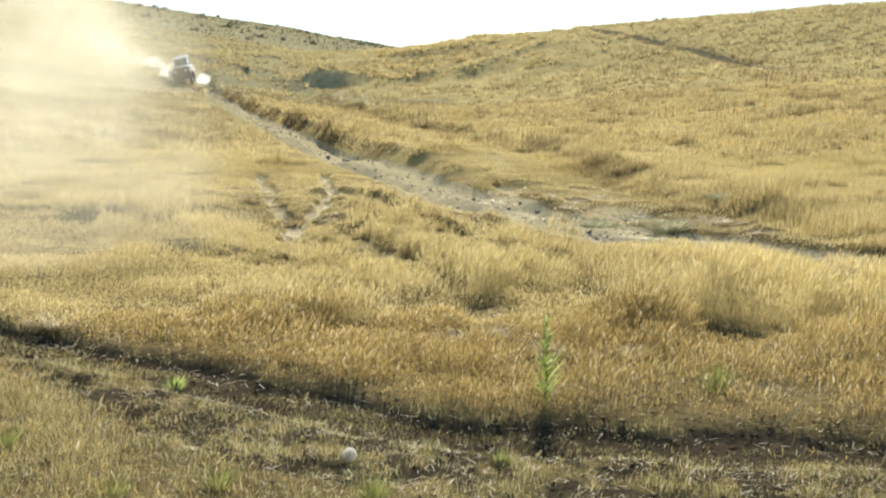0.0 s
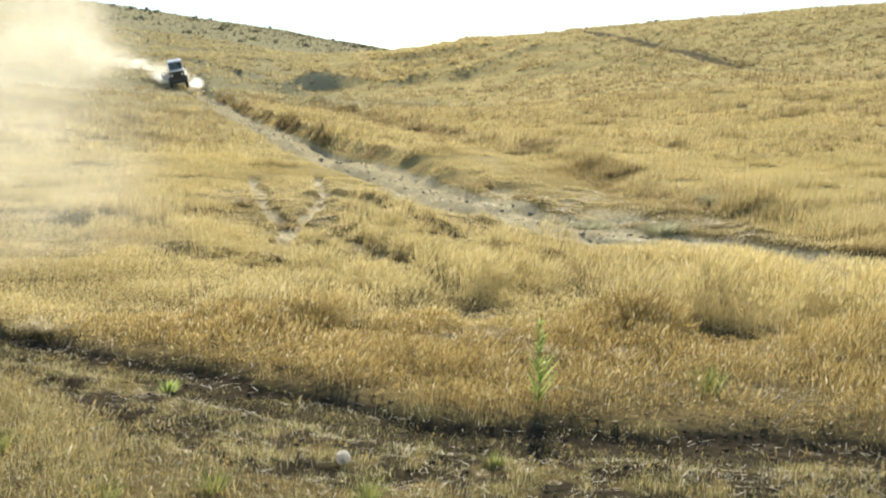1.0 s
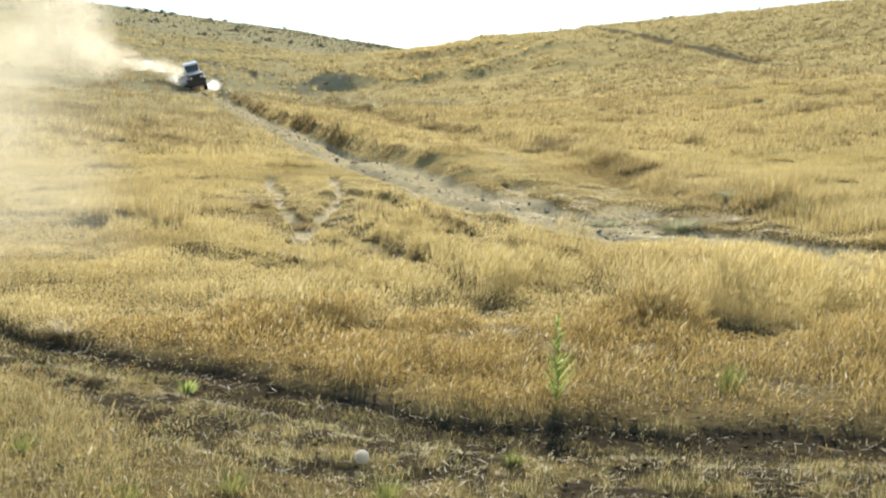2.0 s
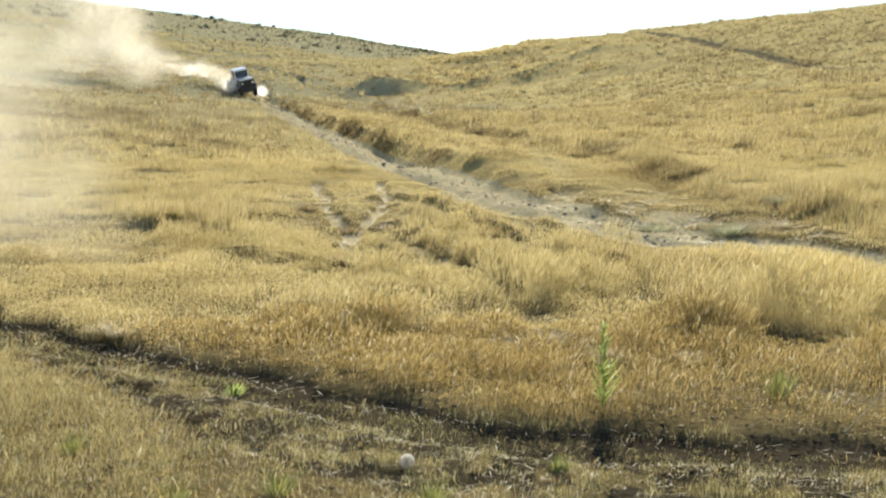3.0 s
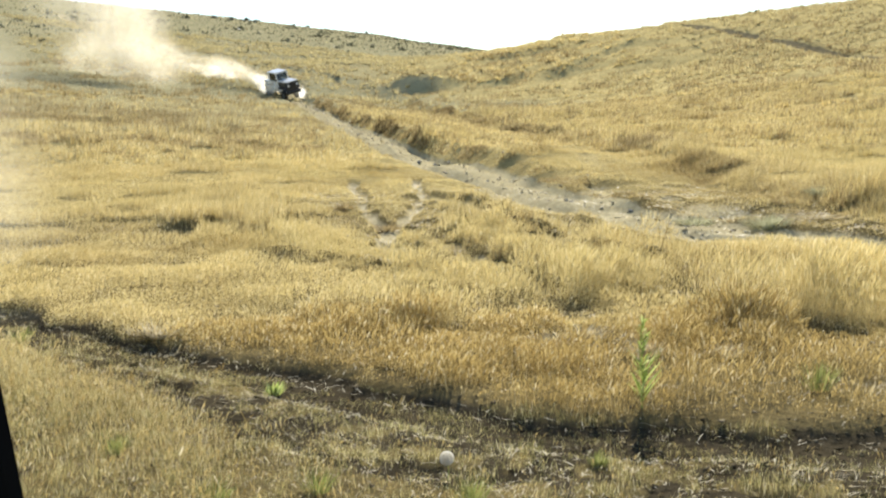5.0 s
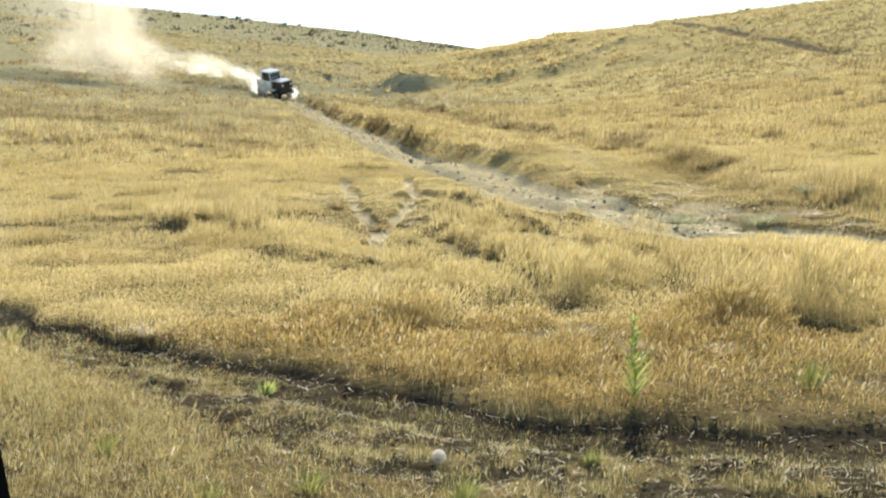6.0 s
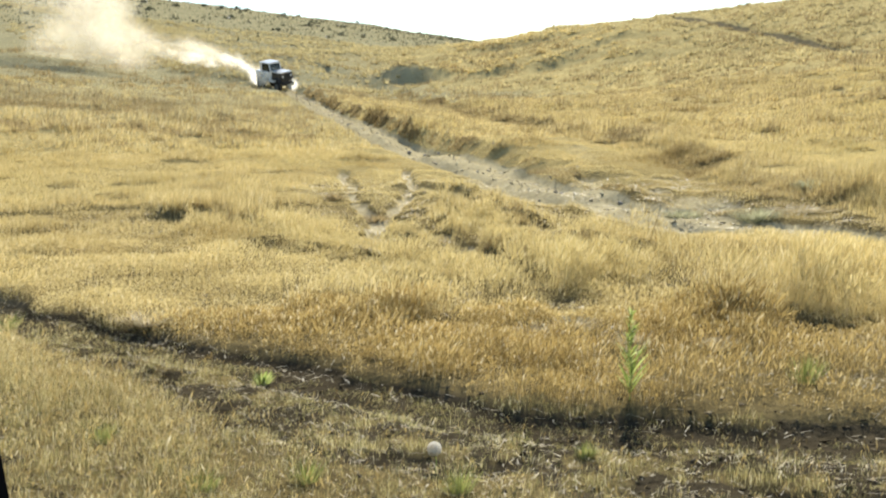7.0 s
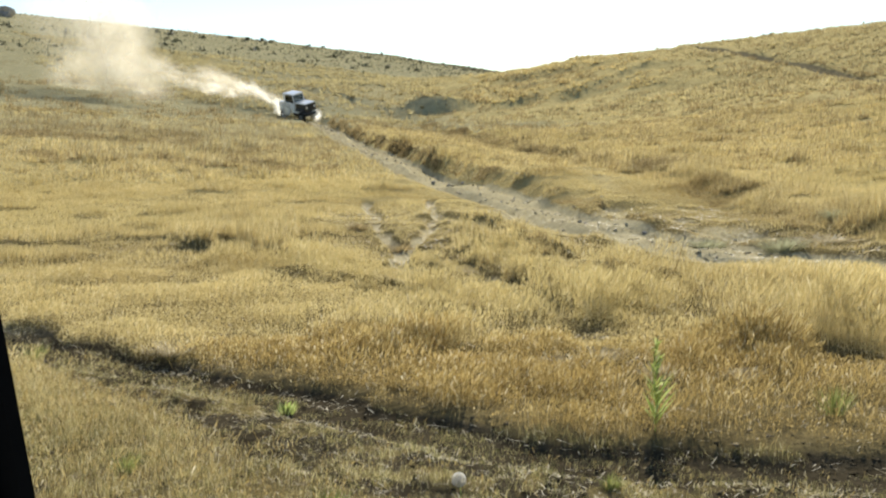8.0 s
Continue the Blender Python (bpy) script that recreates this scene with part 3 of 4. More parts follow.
def tussocks(x, y, per, spread, height, width, material, label):
    """Bunch grass: blades that fan out of one root."""
    n = len(x)
    size = np.repeat(0.5 + 0.9 * rng.random(n) ** 1.5, per)
    a, q = rng.random(n * per) * 2 * math.pi, rng.random(n * per) ** 0.6
    ox, oy = np.cos(a) * q * spread * size, np.sin(a) * q * spread * size
    bx, by = np.repeat(x, per), np.repeat(y, per)
    z = np.repeat(land(x, y)[0], per)
    h = height * size * (1.1 - 0.6 * q) * (0.7 + 0.5 * rng.random(n * per))
    t = rng.random(n * per) * math.pi
    w = width * (0.6 + 0.8 * rng.random(n * per))
    side = np.stack([np.cos(t) * w, np.sin(t) * w, np.zeros(n * per)], 1)
    base = np.stack([bx + ox * 0.6, by + oy * 0.6, z - 0.05], 1)
    tip = np.stack([bx + ox * 1.5, by + oy * 1.5, z + h], 1)
    v = np.stack([base - side, base + side, tip], 1).reshape(-1, 3)
    tagged(new("tussock_grass", raw_mesh("tussock_grass", v, 3, np.arange(n * per * 3), material)), label, "grass", kind="stuff")


def build_tussocks():
    # over the near hill, thick on its slanting ribs
    x, y = scatter(26000, 84, 190)
    _, right = ridges(x, y)
    hd, _ = along(HILL_TRACK, x, y)
    rib = fractal(x * 0.45 + y * 0.12, y * 0.9 - x * 0.35, 4.0, 2)
    keep = (right > 0.8) & (np.abs(hd) > 1.2) & (rng.random(len(x)) < 0.25 + 0.75 * smooth(0.45, 0.6, rib))
    # lighter grass on the crests only, imitating sunlight on the ridge tops
    crest = keep & (ridge_fan(x, y) > 0.6)
    tussocks(x[crest], y[crest], 14, 0.3, 0.36, 0.05, M_GRASS, "bunch grass along the little ridges, lighter to imitate sunlit crests")
    keep = keep & ~crest & (ridge_fan(x, y) < 0.05)
    tussocks(x[keep], y[keep], 14, 0.3, 0.42, 0.05, M_HILL, "pale bunch grass in tussocks on the hill")
    # on the field and the lower slopes
    x, y = scatter(5200, 18, 85)
    z, bare, g = land(x, y)
    keep = (bare < 0.2) & (rng.random(len(x)) < 0.15 + 0.85 * smooth(0.5, 0.65, fractal(x * 0.7 + 4, y * 0.7, 5.0, 2)))
    x, y, r = x[keep], y[keep], np.hypot(x, y)[keep]
    bx, by = scatter(2600, 36, 58, -70, 600)
    k = fractal(bx * 0.4, by * 0.8, 3.0, 2) > 0.5
    tussocks(bx[k], by[k], 26, 0.3, 0.24, 0.014, M_BROWN, "band of weathered brown bunch grass on the rising field")
    for lo, hi, w in ((18, 32, 0.006), (32, 55, 0.013), (55, 86, 0.026)):
        k = (r >= lo) & (r < hi)
        dark = rng.random(len(x)) < 0.35
        tussocks(x[k & ~dark], y[k & ~dark], 30, 0.2, 0.28, w, M_GRASS, "golden bunch grass scattered over the field")
        tussocks(x[k & dark], y[k & dark], 30, 0.22, 0.26, w, M_BROWN, "weathered brown bunch grass scattered over the field")


def build_litter():
    """Bleached straw lying flat on the track and in the washes."""
    x, y = scatter(80000, 4.4, 24)
    lines = []
    for line in (PATH_A, PATH_B, PATH_D, PATH_E):
        px, py = zip(*sorted(line, key=lambda p: p[1]))
        yy = rng.uniform(py[0], py[-1], 600)
        lines.append((np.interp(yy, py, px) + rng.normal(0, 0.07, 600), yy))
    own = sum(len(q[0]) for q in lines)
    x, y = np.concatenate([x] + [q[0] for q in lines]), np.concatenate([y] + [q[1] for q in lines])
    z, bare, g = land(x, y)
    fd, _ = along(RUT_FAR, x, y)
    ok = (rng.random(len(x)) < np.where(fd > -0.3, 0.55, 0.1) + 0.5 * (fractal(x, y + 60, 0.7) > 0.62)) & (np.abs(fd) > 0.12)
    ok[-own:] = True
    x, y, z = x[ok], y[ok], z[ok]
    n = len(x)
    t = rng.random(n) * math.pi
    ln, w = 0.01 + 0.04 * rng.random(n) ** 2, 0.0012 + 0.0015 * rng.random(n)
    k = np.hypot(x, y) / 7.0
    d = np.stack([np.cos(t) * ln, np.sin(t) * ln, (rng.random(n) - 0.4) * ln * 0.5], 1)
    s = np.stack([-np.sin(t) * w * k, np.cos(t) * w * k, np.zeros(n)], 1)
    c = np.stack([x, y, z + 0.015], 1)
    v = np.stack([c - d - s, c - d + s, c + d + s, c + d - s], 1).reshape(-1, 3)
    ob = new("straw_litter", raw_mesh("straw_litter", v, 4, np.arange(n * 4), M_STRAW))
    tagged(ob, "bleached broken straw lying on the bare track", "straw", kind="stuff")


# places where brown growth imitates dark gaps of shade behind grass ridges
SHADE_CLUMPS = [(-0.73, 19.3), (0.69, 22.6), (0.99, 20.6), (-1.76, 22.4), (1.09, 17.9), (4.37, 20.1), (-5.35, 19.3), (-0.09, 13.2), (0.36, 15.5), (-3.1, 17.9), (2.98, 14.9), (3.17, 36.0), (7.45, 30.0), (0.3, 15.7), (0.75, 14.1), (1.0, 13.0), (1.45, 18.6), (0.5, 24.5), (1.65, 17.0), (1.95, 13.7), (-2.6, 17.0), (1.35, 15.9), (-0.2, 16.8)]


def build_brown():
    """Dead growth, its dark tone imitating shade: on the banks, in scattered clumps, in the slumps of the hill and over
    the far ridge.
    """
    x, y = scatter(420000, 10, 125)
    td, tw = along(TRAIL, x, y)
    ed, ew = along(TERRACE, x, y)
    r = np.hypot(x, y)
    near = 12.0 / r
    bank = smooth(0.8, 1.1, td) * smooth(2.4, 1.6, td) * smooth(12, 20, tw) * smooth(100, 85, tw)
    face = smooth(-0.5, 0.0, ed) * smooth(1.5, 0.8, ed) * smooth(4, 8, ew) * smooth(95, 70, ew)
    low = smooth(1.0, 1.8, td) * smooth(0.0, -1.0, ed) * smooth(8, 20, tw) * smooth(0.45, 0.6, fractal(x, y, 2.5))
    spots = smooth(0.64, 0.7, fractal(x * 0.8 + 9, y * 0.8 + 33, 1.1, 2)) * smooth(11, 14, r) + smooth(0.62, 0.68, fractal(x * 0.35 + 19, y * 0.25 + 3, 1.7, 2)) * smooth(35, 80, r) * (0.15 + 0.25 * (x > 0))
    spots = np.maximum(spots, 0)
    keep = rng.random(len(x)) < 0.3 * low + 0.35 * spots
    x, y, r = x[keep], y[keep], r[keep]
    for lo, hi, w in ((10, 24, 0.008), (24, 50, 0.014), (50, 126, 0.035)):
        k = (r >= lo) & (r < hi)
        spikes("dead_and_shade_growth", x[k], y[k], 1.3, w, M_BROWN, "dark brown dead weeds along the banks")
    px, py, pr = [], [], []
    for cx, cy in (upslope(*c) for c in SHADE_CLUMPS):
        far = math.hypot(cx, cy)
        px.append(cx + rng.normal(0, 0.009 * far, 260))
        py.append(cy + rng.normal(0, 0.012 * far, 260))
    spikes("dead_and_shade_growth", np.concatenate(px), np.concatenate(py), 1.0, 0.008, M_BROWN, "dark brown growth in the field imitating gaps of shade")
    # brown grass in bands that stand for the shade on cut banks
    for line, lo, hi, a0, a1, count in ((HILL_TRACK[::-1], 80.0, 138.0, -1.0, 1.0, 9000), (TRAIL, 17.0, 92.0, 0.8, 1.35, 36000), (TERRACE, 17.0, 96.0, -0.4, 1.0, 48000)):
        y = lo * (hi / lo) ** rng.random(count)
        px, py = zip(*line)
        x = np.interp(y, py, px) + a0 + (a1 - a0) * rng.random(count) ** 1.2 + 0.9 * (fractal(y * 0 + 3, y, 2.5) - 0.5)
        keep = rng.random(count) < 0.15 + 0.85 * smooth(0.36, 0.55, fractal(x + 60, y + 4, 3.0))
        x, y = x[keep], y[keep]
        r = np.hypot(x, y)
        for r0, r1, w in ((10, 24, 0.009), (24, 45, 0.018), (45, 120, 0.035)):
            k = (r >= r0) & (r < r1)
            spikes("bank_shade_growth", x[k], y[k], 0.85, w, M_BROWN, "brown grass along the cut bank, dark to imitate its shaded face")
    x, y = scatter(150000, 88, 190)
    _, right = hills(x, y)
    # brown blades in the low parts paint the shaded sides of the ribs
    slump = 1 - fractal(x * 0.45 + y * 0.12, y * 0.9 - x * 0.35, 4.0, 2)
    keep = (right > 1.5) & (rng.random(len(x)) < 0.2 * smooth(0.55, 0.68, slump) * smooth(60, 15, x) + 0.02)
    spikes("dead_and_shade_growth", x[keep], y[keep], 1.2, 0.05, M_BROWN, "brown tussocks imitating shade between the hillside ribs")
    x, y = scatter(60000, 150, 330)
    hz, right = ridges(x, y)
    s = (x + 99) * 0.7158 + (y - 200) * 0.6983
    # shrub cover made dense so its dark tone imitates the ridge's shaded slope
    keep = (right < hz * 0.6) & (rng.random(len(x)) < smooth(8, 16, hz) * (0.2 + 0.5 * smooth(60, 150, s)))
    spikes("dead_and_shade_growth", x[keep], y[keep], 1.6, 0.16, M_SAGE, "grey sagebrush of the far ridge, thickened to imitate its shaded slope")


def build_gravel():
    """Chips of stone and clods on the trail floor."""
    n = 6000
    y = 16.5 * (105 / 16.5) ** rng.random(n)
    px, py = zip(*TRAIL)
    x = np.interp(y, py, px) + rng.normal(0.1, 0.7, n)
    z, bare, g = land(x, y)
    ok = rng.random(n) < 0.15 + bare
    x, y, z = x[ok], y[ok], z[ok]
    n = len(x)
    s = (0.006 + 0.028 * rng.random(n) ** 6) * (1 + np.hypot(x, y) / 40)
    d = rng.normal(size=(n, 4, 3)) * np.array([0.8, 0.8, 0.5])
    v = np.stack([x, y, z + 0.3 * s], 1)[:, None, :] + d * s[:, None, None]
    idx = np.arange(n)[:, None] * 4
    f = np.concatenate([idx + np.array(q) for q in ((0, 1, 2), (0, 2, 3), (0, 3, 1), (1, 3, 2))], 1)
    ob = new("gravel", raw_mesh("gravel", v.reshape(-1, 3), 3, f.reshape(-1), M_CHIP))
    tagged(ob, "loose pale and dark stone chips on the trail", "gravel", kind="stuff")


def build_clods():
    """Crumbs of soil on the near track."""
    x, y = scatter(34000, 4.4, 12)
    z, bare, g = land(x, y)
    fd, _ = along(RUT_FAR, x, y)
    ok = (fd > -0.7) & (rng.random(len(x)) < 0.25 + bare)
    x, y, z = x[ok], y[ok], z[ok]
    n = len(x)
    s = 0.004 + 0.016 * rng.random(n) ** 4
    v = np.stack([x, y, z + 0.2 * s], 1)[:, None, :] + rng.normal(size=(n, 4, 3)) * np.array([0.9, 0.9, 0.6]) * s[:, None, None]
    idx = np.arange(n)[:, None] * 4
    f = np.concatenate([idx + np.array(q) for q in ((0, 1, 2), (0, 2, 3), (0, 3, 1), (1, 3, 2))], 1)
    ob = new("soil_clods", raw_mesh("soil_clods", v.reshape(-1, 3), 3, f.reshape(-1), M_CLOD))
    tagged(ob, "dark crumbled soil on the vehicle track", "soil", kind="stuff")


build_gravel()
build_clods()
build_grass()
build_tussocks()
build_litter()
build_brown()


def place(x, y):
    return float(land(np.array([x]), np.array([y]))[0][0])


# ---- the off-road vehicle ----


def box(bm, size, at, bevel=0.0, turn=None, taper=1.0):
    made = bmesh.ops.create_cube(bm, size=1.0)["verts"]
    for v in made:
        if v.co.z > 0:
            v.co.x *= taper
            v.co.y *= taper
    bmesh.ops.scale(bm, vec=size, verts=made)
    if bevel:
        edges = list({e for v in made for e in v.link_edges})
        made = bmesh.ops.bevel(bm, geom=edges, offset=bevel, segments=2, affect="EDGES", profile=0.6)["verts"]
    if turn:
        bmesh.ops.rotate(bm, cent=(0, 0, 0), matrix=Euler([radians(a) for a in turn]).to_matrix(), verts=made)
    bmesh.ops.translate(bm, vec=at, verts=made)
    return bm


def tube(bm, r, depth, at, axis="X", segs=24, r2=None):
    made = bmesh.ops.create_cone(bm, cap_ends=True, segments=segs, radius1=r, radius2=r if r2 is None else r2, depth=depth)["verts"]
    if axis == "X":
        bmesh.ops.rotate(bm, cent=(0, 0, 0), matrix=Matrix.Rotation(math.pi / 2, 3, "Y"), verts=made)
    elif axis == "Y":
        bmesh.ops.rotate(bm, cent=(0, 0, 0), matrix=Matrix.Rotation(math.pi / 2, 3, "X"), verts=made)
    bmesh.ops.translate(bm, vec=at, verts=made)
    return bm


WHEELS = []


def build_vehicle():
    """Short off-roader, nose along -y, origin on the ground under its middle."""
    car = tagged(new("off_road_vehicle"), "boxy white off-road vehicle on the dusty trail, front black to imitate shade", "vehicle")
    bm = bmesh.new()
    box(bm, (1.36, 2.0, 0.78), (0, 0.72, 1.03), 0.05)
    box(bm, (1.3, 1.3, 0.2), (0, -0.9, 0.72), 0.03)
    part("body", bm, M_WHITE, car, "dusty white body tub")
    # white bonnet top stands for the glare of the sun behind
    bm = bmesh.new()
    box(bm, (1.3, 1.34, 0.1), (0, -0.93, 1.46), 0.03)
    part("bonnet", bm, M_WHITE, car, "bonnet, white to imitate the sun's glare")
    # engine bay and grille are black to imitate the shaded front
    bm = bmesh.new()
    box(bm, (1.18, 1.16, 0.66), (0, -0.92, 1.09), 0.02)
    part("engine_bay", bm, M_BLACK, car)
    bm = bmesh.new()
    box(bm, (1.4, 0.1, 0.92), (0, -1.55, 0.97), 0.03)
    grille = part("grille", bm, M_BLACK, car, "front grille, black to imitate its shaded side")
    for k in range(7):
        bm = bmesh.new()
        box(bm, (0.05, 0.03, 0.42), (-0.3 + 0.1 * k, -1.6, 1.13), 0.01)
        part("slot", bm, M_RUBBER, grille)
    for sx in (-1, 1):
        bm = bmesh.new()
        tube(bm, 0.1, 0.06, (sx * 0.5, -1.62, 1.18), "Y")
        part("headlight", bm, M_LENS, car, "round clear headlight")
        bm = bmesh.new()
        box(bm, (0.32, 0.95, 0.06), (sx * 0.74, -0.98, 0.98), 0.025)
        box(bm, (0.32, 0.06, 0.26), (sx * 0.74, -1.46, 0.86), 0.02, (-18, 0, 0))
        part("fender", bm, M_BLACK, car, "flat black front fender")
        bm = bmesh.new()
        box(bm, (0.04, 0.85, 0.5), (sx * 0.7, 0.15, 1.1), 0.015)
        door = part("door", bm, M_WHITE, car)
        bm = bmesh.new()
        box(bm, (0.03, 0.14, 0.03), (sx * 0.735, 0.45, 1.25), 0.008)
        part("handle", bm, M_BLACK, door)
        bm = bmesh.new()
        box(bm, (0.16, 0.05, 0.13), (sx * 0.84, -0.22, 1.52), 0.02)
        part("mirror", bm, M_BLACK, car)
        bm = bmesh.new()
        box(bm, (0.06, 0.22, 0.64), (sx * 0.63, 0.95, 1.73), 0.02)
        part("pillar", bm, M_WHITE, car, "white rear pillar of the cab")
        bm = bmesh.new()
        box(bm, (0.02, 0.98, 0.5), (sx * 0.63, 0.35, 1.72), 0.004)
        part("side_window", bm, M_GLASS, car, "side window, tinted dark to imitate the unlit cab")
    bm = bmesh.new()
    box(bm, (1.62, 0.16, 0.2), (0, -1.72, 0.66), 0.04)
    part("bumper", bm, M_BLACK, car, "heavy black steel bumper")
    bm = bmesh.new()
    for sx in (-1, 1):
        box(bm, (0.07, 0.06, 0.66), (sx * 0.65, -0.2, 1.72), 0.015, (-12, 0, 0))
    box(bm, (1.36, 0.07, 0.08), (0, -0.13, 2.03), 0.02)
    box(bm, (1.36, 0.07, 0.1), (0, -0.27, 1.44), 0.02)
    part("windscreen_frame", bm, M_WHITE, car, "white windscreen frame")
    bm = bmesh.new()
    box(bm, (1.22, 0.012, 0.52), (0, -0.2, 1.73), 0, (-12, 0, 0))
    part("windscreen", bm, M_GLASS, car, "windscreen glass, tinted dark to imitate the unlit cab")
    bm = bmesh.new()
    box(bm, (1.34, 1.3, 0.1), (0, 0.46, 2.07), 0.04)
    part("roof", bm, M_WHITE, car, "flat white roof")
    # black panel stands for the shade inside the cab
    bm = bmesh.new()
    box(bm, (1.24, 0.06, 0.62), (0, 1.04, 1.72), 0.02)
    part("rear_panel", bm, M_BLACK, car, "back wall of the cab, black to imitate its unlit inside")
    for sx in (-1, 1):
        bm = bmesh.new()
        box(bm, (0.46, 0.14, 0.55), (sx * 0.33, 0.35, 1.2), 0.05, (8, 0, 0))
        box(bm, (0.44, 0.42, 0.14), (sx * 0.33, 0.15, 0.95), 0.04)
        part("seat", bm, M_RUBBER, car, "black seat")
    bm = bmesh.new()
    tube(bm, 0.05, 1.5, (0, -1.1, 0.4), "X", 12)
    part("axle", bm, M_STEEL, car)
    bm = bmesh.new()
    tube(bm, 0.05, 1.5, (0, 1.1, 0.4), "X", 12)
    part("axle", bm, M_STEEL, car)
    for sx in (-1, 1):
        for y in (-1.1, 1.1):
            bm = bmesh.new()
            tube(bm, 0.4, 0.2, (0, 0, 0), "X", 28)
            tube(bm, 0.36, 0.27, (0, 0, 0), "X", 28)
            for k in range(20):
                a = k * math.pi / 10
                box(bm, (0.24, 0.06, 0.03), (0.0, 0.405 * math.cos(a), 0.405 * math.sin(a)), 0, (math.degrees(a) - 90, 0, 0))
            w = part("wheel", bm, M_RUBBER, car, "chunky black off-road tyre")
            w.location = (sx * 0.74, y, 0.41)
            bm = bmesh.new()
            tube(bm, 0.2, 0.03, (sx * 0.13, 0, 0), "X", 20)
            for k in range(5):
                a = k * 2 * math.pi / 5
                tube(bm, 0.02, 0.03, (sx * 0.15, 0.1 * math.cos(a), 0.1 * math.sin(a)), "X", 8)
            part("rim", bm, M_STEEL, w, "steel wheel rim")
            WHEELS.append((w, sx * 0.74, y))
    return car


VEHICLE = build_vehicle()
VEHICLE.scale = (0.88, 1.0, 1.1)

# ---- dust ----


def dust_puff(name, size, material, seed, label, sheets=1):
    """A soft billow: bulging crossed sheets, thick in the middle and gone at the rim."""
    rs = np.random.default_rng(seed)
    n = 22
    ax = np.linspace(-1, 1, n)
    P, Q = np.meshgrid(ax, ax)
    rr = np.sqrt(P * P + Q * Q)
    verts, thick, loops = [], [], []
    i, j = np.meshgrid(np.arange(n - 1), np.arange(n - 1), indexing="ij")
    quads = np.stack([i * n + j, i * n + j + 1, (i + 1) * n + j + 1, (i + 1) * n + j], -1).reshape(-1)
    for k in range(sheets):
        ox, oy = rs.random(2) * 100
        lump = fractal(P + ox, Q + oy, 0.7)
        bulge = 0.35 * (1 - rr ** 2) * (1 if k % 2 else -1) + 0.5 * (lump - 0.5)
        thin = smooth(1.0, 0.05, rr + 0.7 * (lump - 0.5)) * smooth(1.0, 0.8, np.maximum(np.abs(P), np.abs(Q)))
        co = ((P, bulge, Q), (P * 0.8 + Q * 0.2, Q * 0.7 + bulge, Q * 0.6))[k]
        verts.append(np.stack([c.ravel() * s for c, s in zip(co, size)], 1))
        thick.append(thin.ravel() * (1.0, 0.6)[k])
        loops.append(quads + k * n * n)
    me = raw_mesh(name, np.concatenate(verts), 4, np.concatenate(loops), material)
    attribute(me, "thick", np.concatenate(thick))
    me.shade_smooth()
    return tagged(new(name, me), label, "dust", "dust behind the vehicle")


PUFFS = []   # puff, first place, drift in metres a second, turn in degrees a second


def ref_point(u, v, depth):
    """A place at a depth, by its bearing and rise from the eye."""
    m = pose(0, 0, 0, 83.096, 0, 0).to_3x3()
    w = m @ Vector(((u - 784) / F, (441 - v) / F, -1))
    return w * (depth / w.y) + Vector((0, 0, EYE))


def build_dust():
    trail_label = "pale sunlit dust hanging over the trail"
    # the great cloud, drifting off
    for k, (u, v, depth, s) in enumerate([(345, 62, 122, 4.6), (330, 25, 128, 5.5), (375, 98, 118, 3.6), (295, -15, 133, 7.0), (345, 72, 125, 3.0),
                                          (285, 85, 130, 5.0), (410, 116, 115, 2.8), (250, -60, 140, 8.0), (360, 45, 124, 4.0)]):
        PUFFS.append((dust_puff("dust_cloud", (s * 1.0, s * 0.66, s * 0.95), M_DUST, 20 + k, "large pale dust cloud drifting over the slope"), ref_point(u, v - 14, depth * 0.83), Vector((-0.83 - 0.08 * (k % 3), 0.16, 0.1)), 1.5))
    # the plume along the trail behind the vehicle
    for k in range(5):
        f = 0.08 + 0.5 * k / 4
        u, v, depth = 500 - 190 * f, 128 - 62 * f - 18 * f * f, 106 + 12 * f
        s = 1.0 + 1.9 * f
        PUFFS.append((dust_puff("dust_plume", (s * 1.35, s, s * 0.75), M_DENSE if k < 2 else M_DUST, 50 + k, trail_label), ref_point(u, v, depth), Vector((-0.45 - 0.6 * f, 0.2, 0.06 + 0.2 * f)), 2.0))
    # thin haze that the wind carries away
    for k, (u, v, depth, s) in enumerate([(230, 320, 12.5, 1.8), (400, 235, 18, 2.3), (215, 235, 16, 2.3), (250, 180, 24, 3.2), (300, 130, 36, 4.6), (330, 95, 58, 7.0), (230, 60, 64, 9.0), (210, -30, 95, 13.0), (420, 100, 80, 7.0), (450, 320, 14, 1.6)]):
        PUFFS.append((dust_puff("dust_haze", (s, s * 0.6, s * 0.8), M_HAZE, 80 + k, "thin veil of dust over the grass"), ref_point(u, v, depth), Vector((-0.048 * depth, 0, 0.0)), 0.0))


build_dust()
SPRAY = []
for k, (dx, dy, dz, s) in enumerate([(-1.5, 0.9, 0.7, 1.0), (-1.9, 2.0, 1.0, 1.15), (1.4, -0.9, 0.45, 0.95), (1.5, 0.2, 0.5, 0.7), (-0.4, 2.4, 1.3, 1.0), (-1.05, -0.9, 0.8, 0.85), (-1.3, 0.5, 1.0, 0.95)]):
    SPRAY.append((dust_puff("dust_spray", (s, s * 0.8, s * 0.8), M_SPRAY, 120 + k, "bright dust thrown up by the wheels"), dx, dy, dz))

SHED = []   # puffs that the vehicle leaves behind one after another
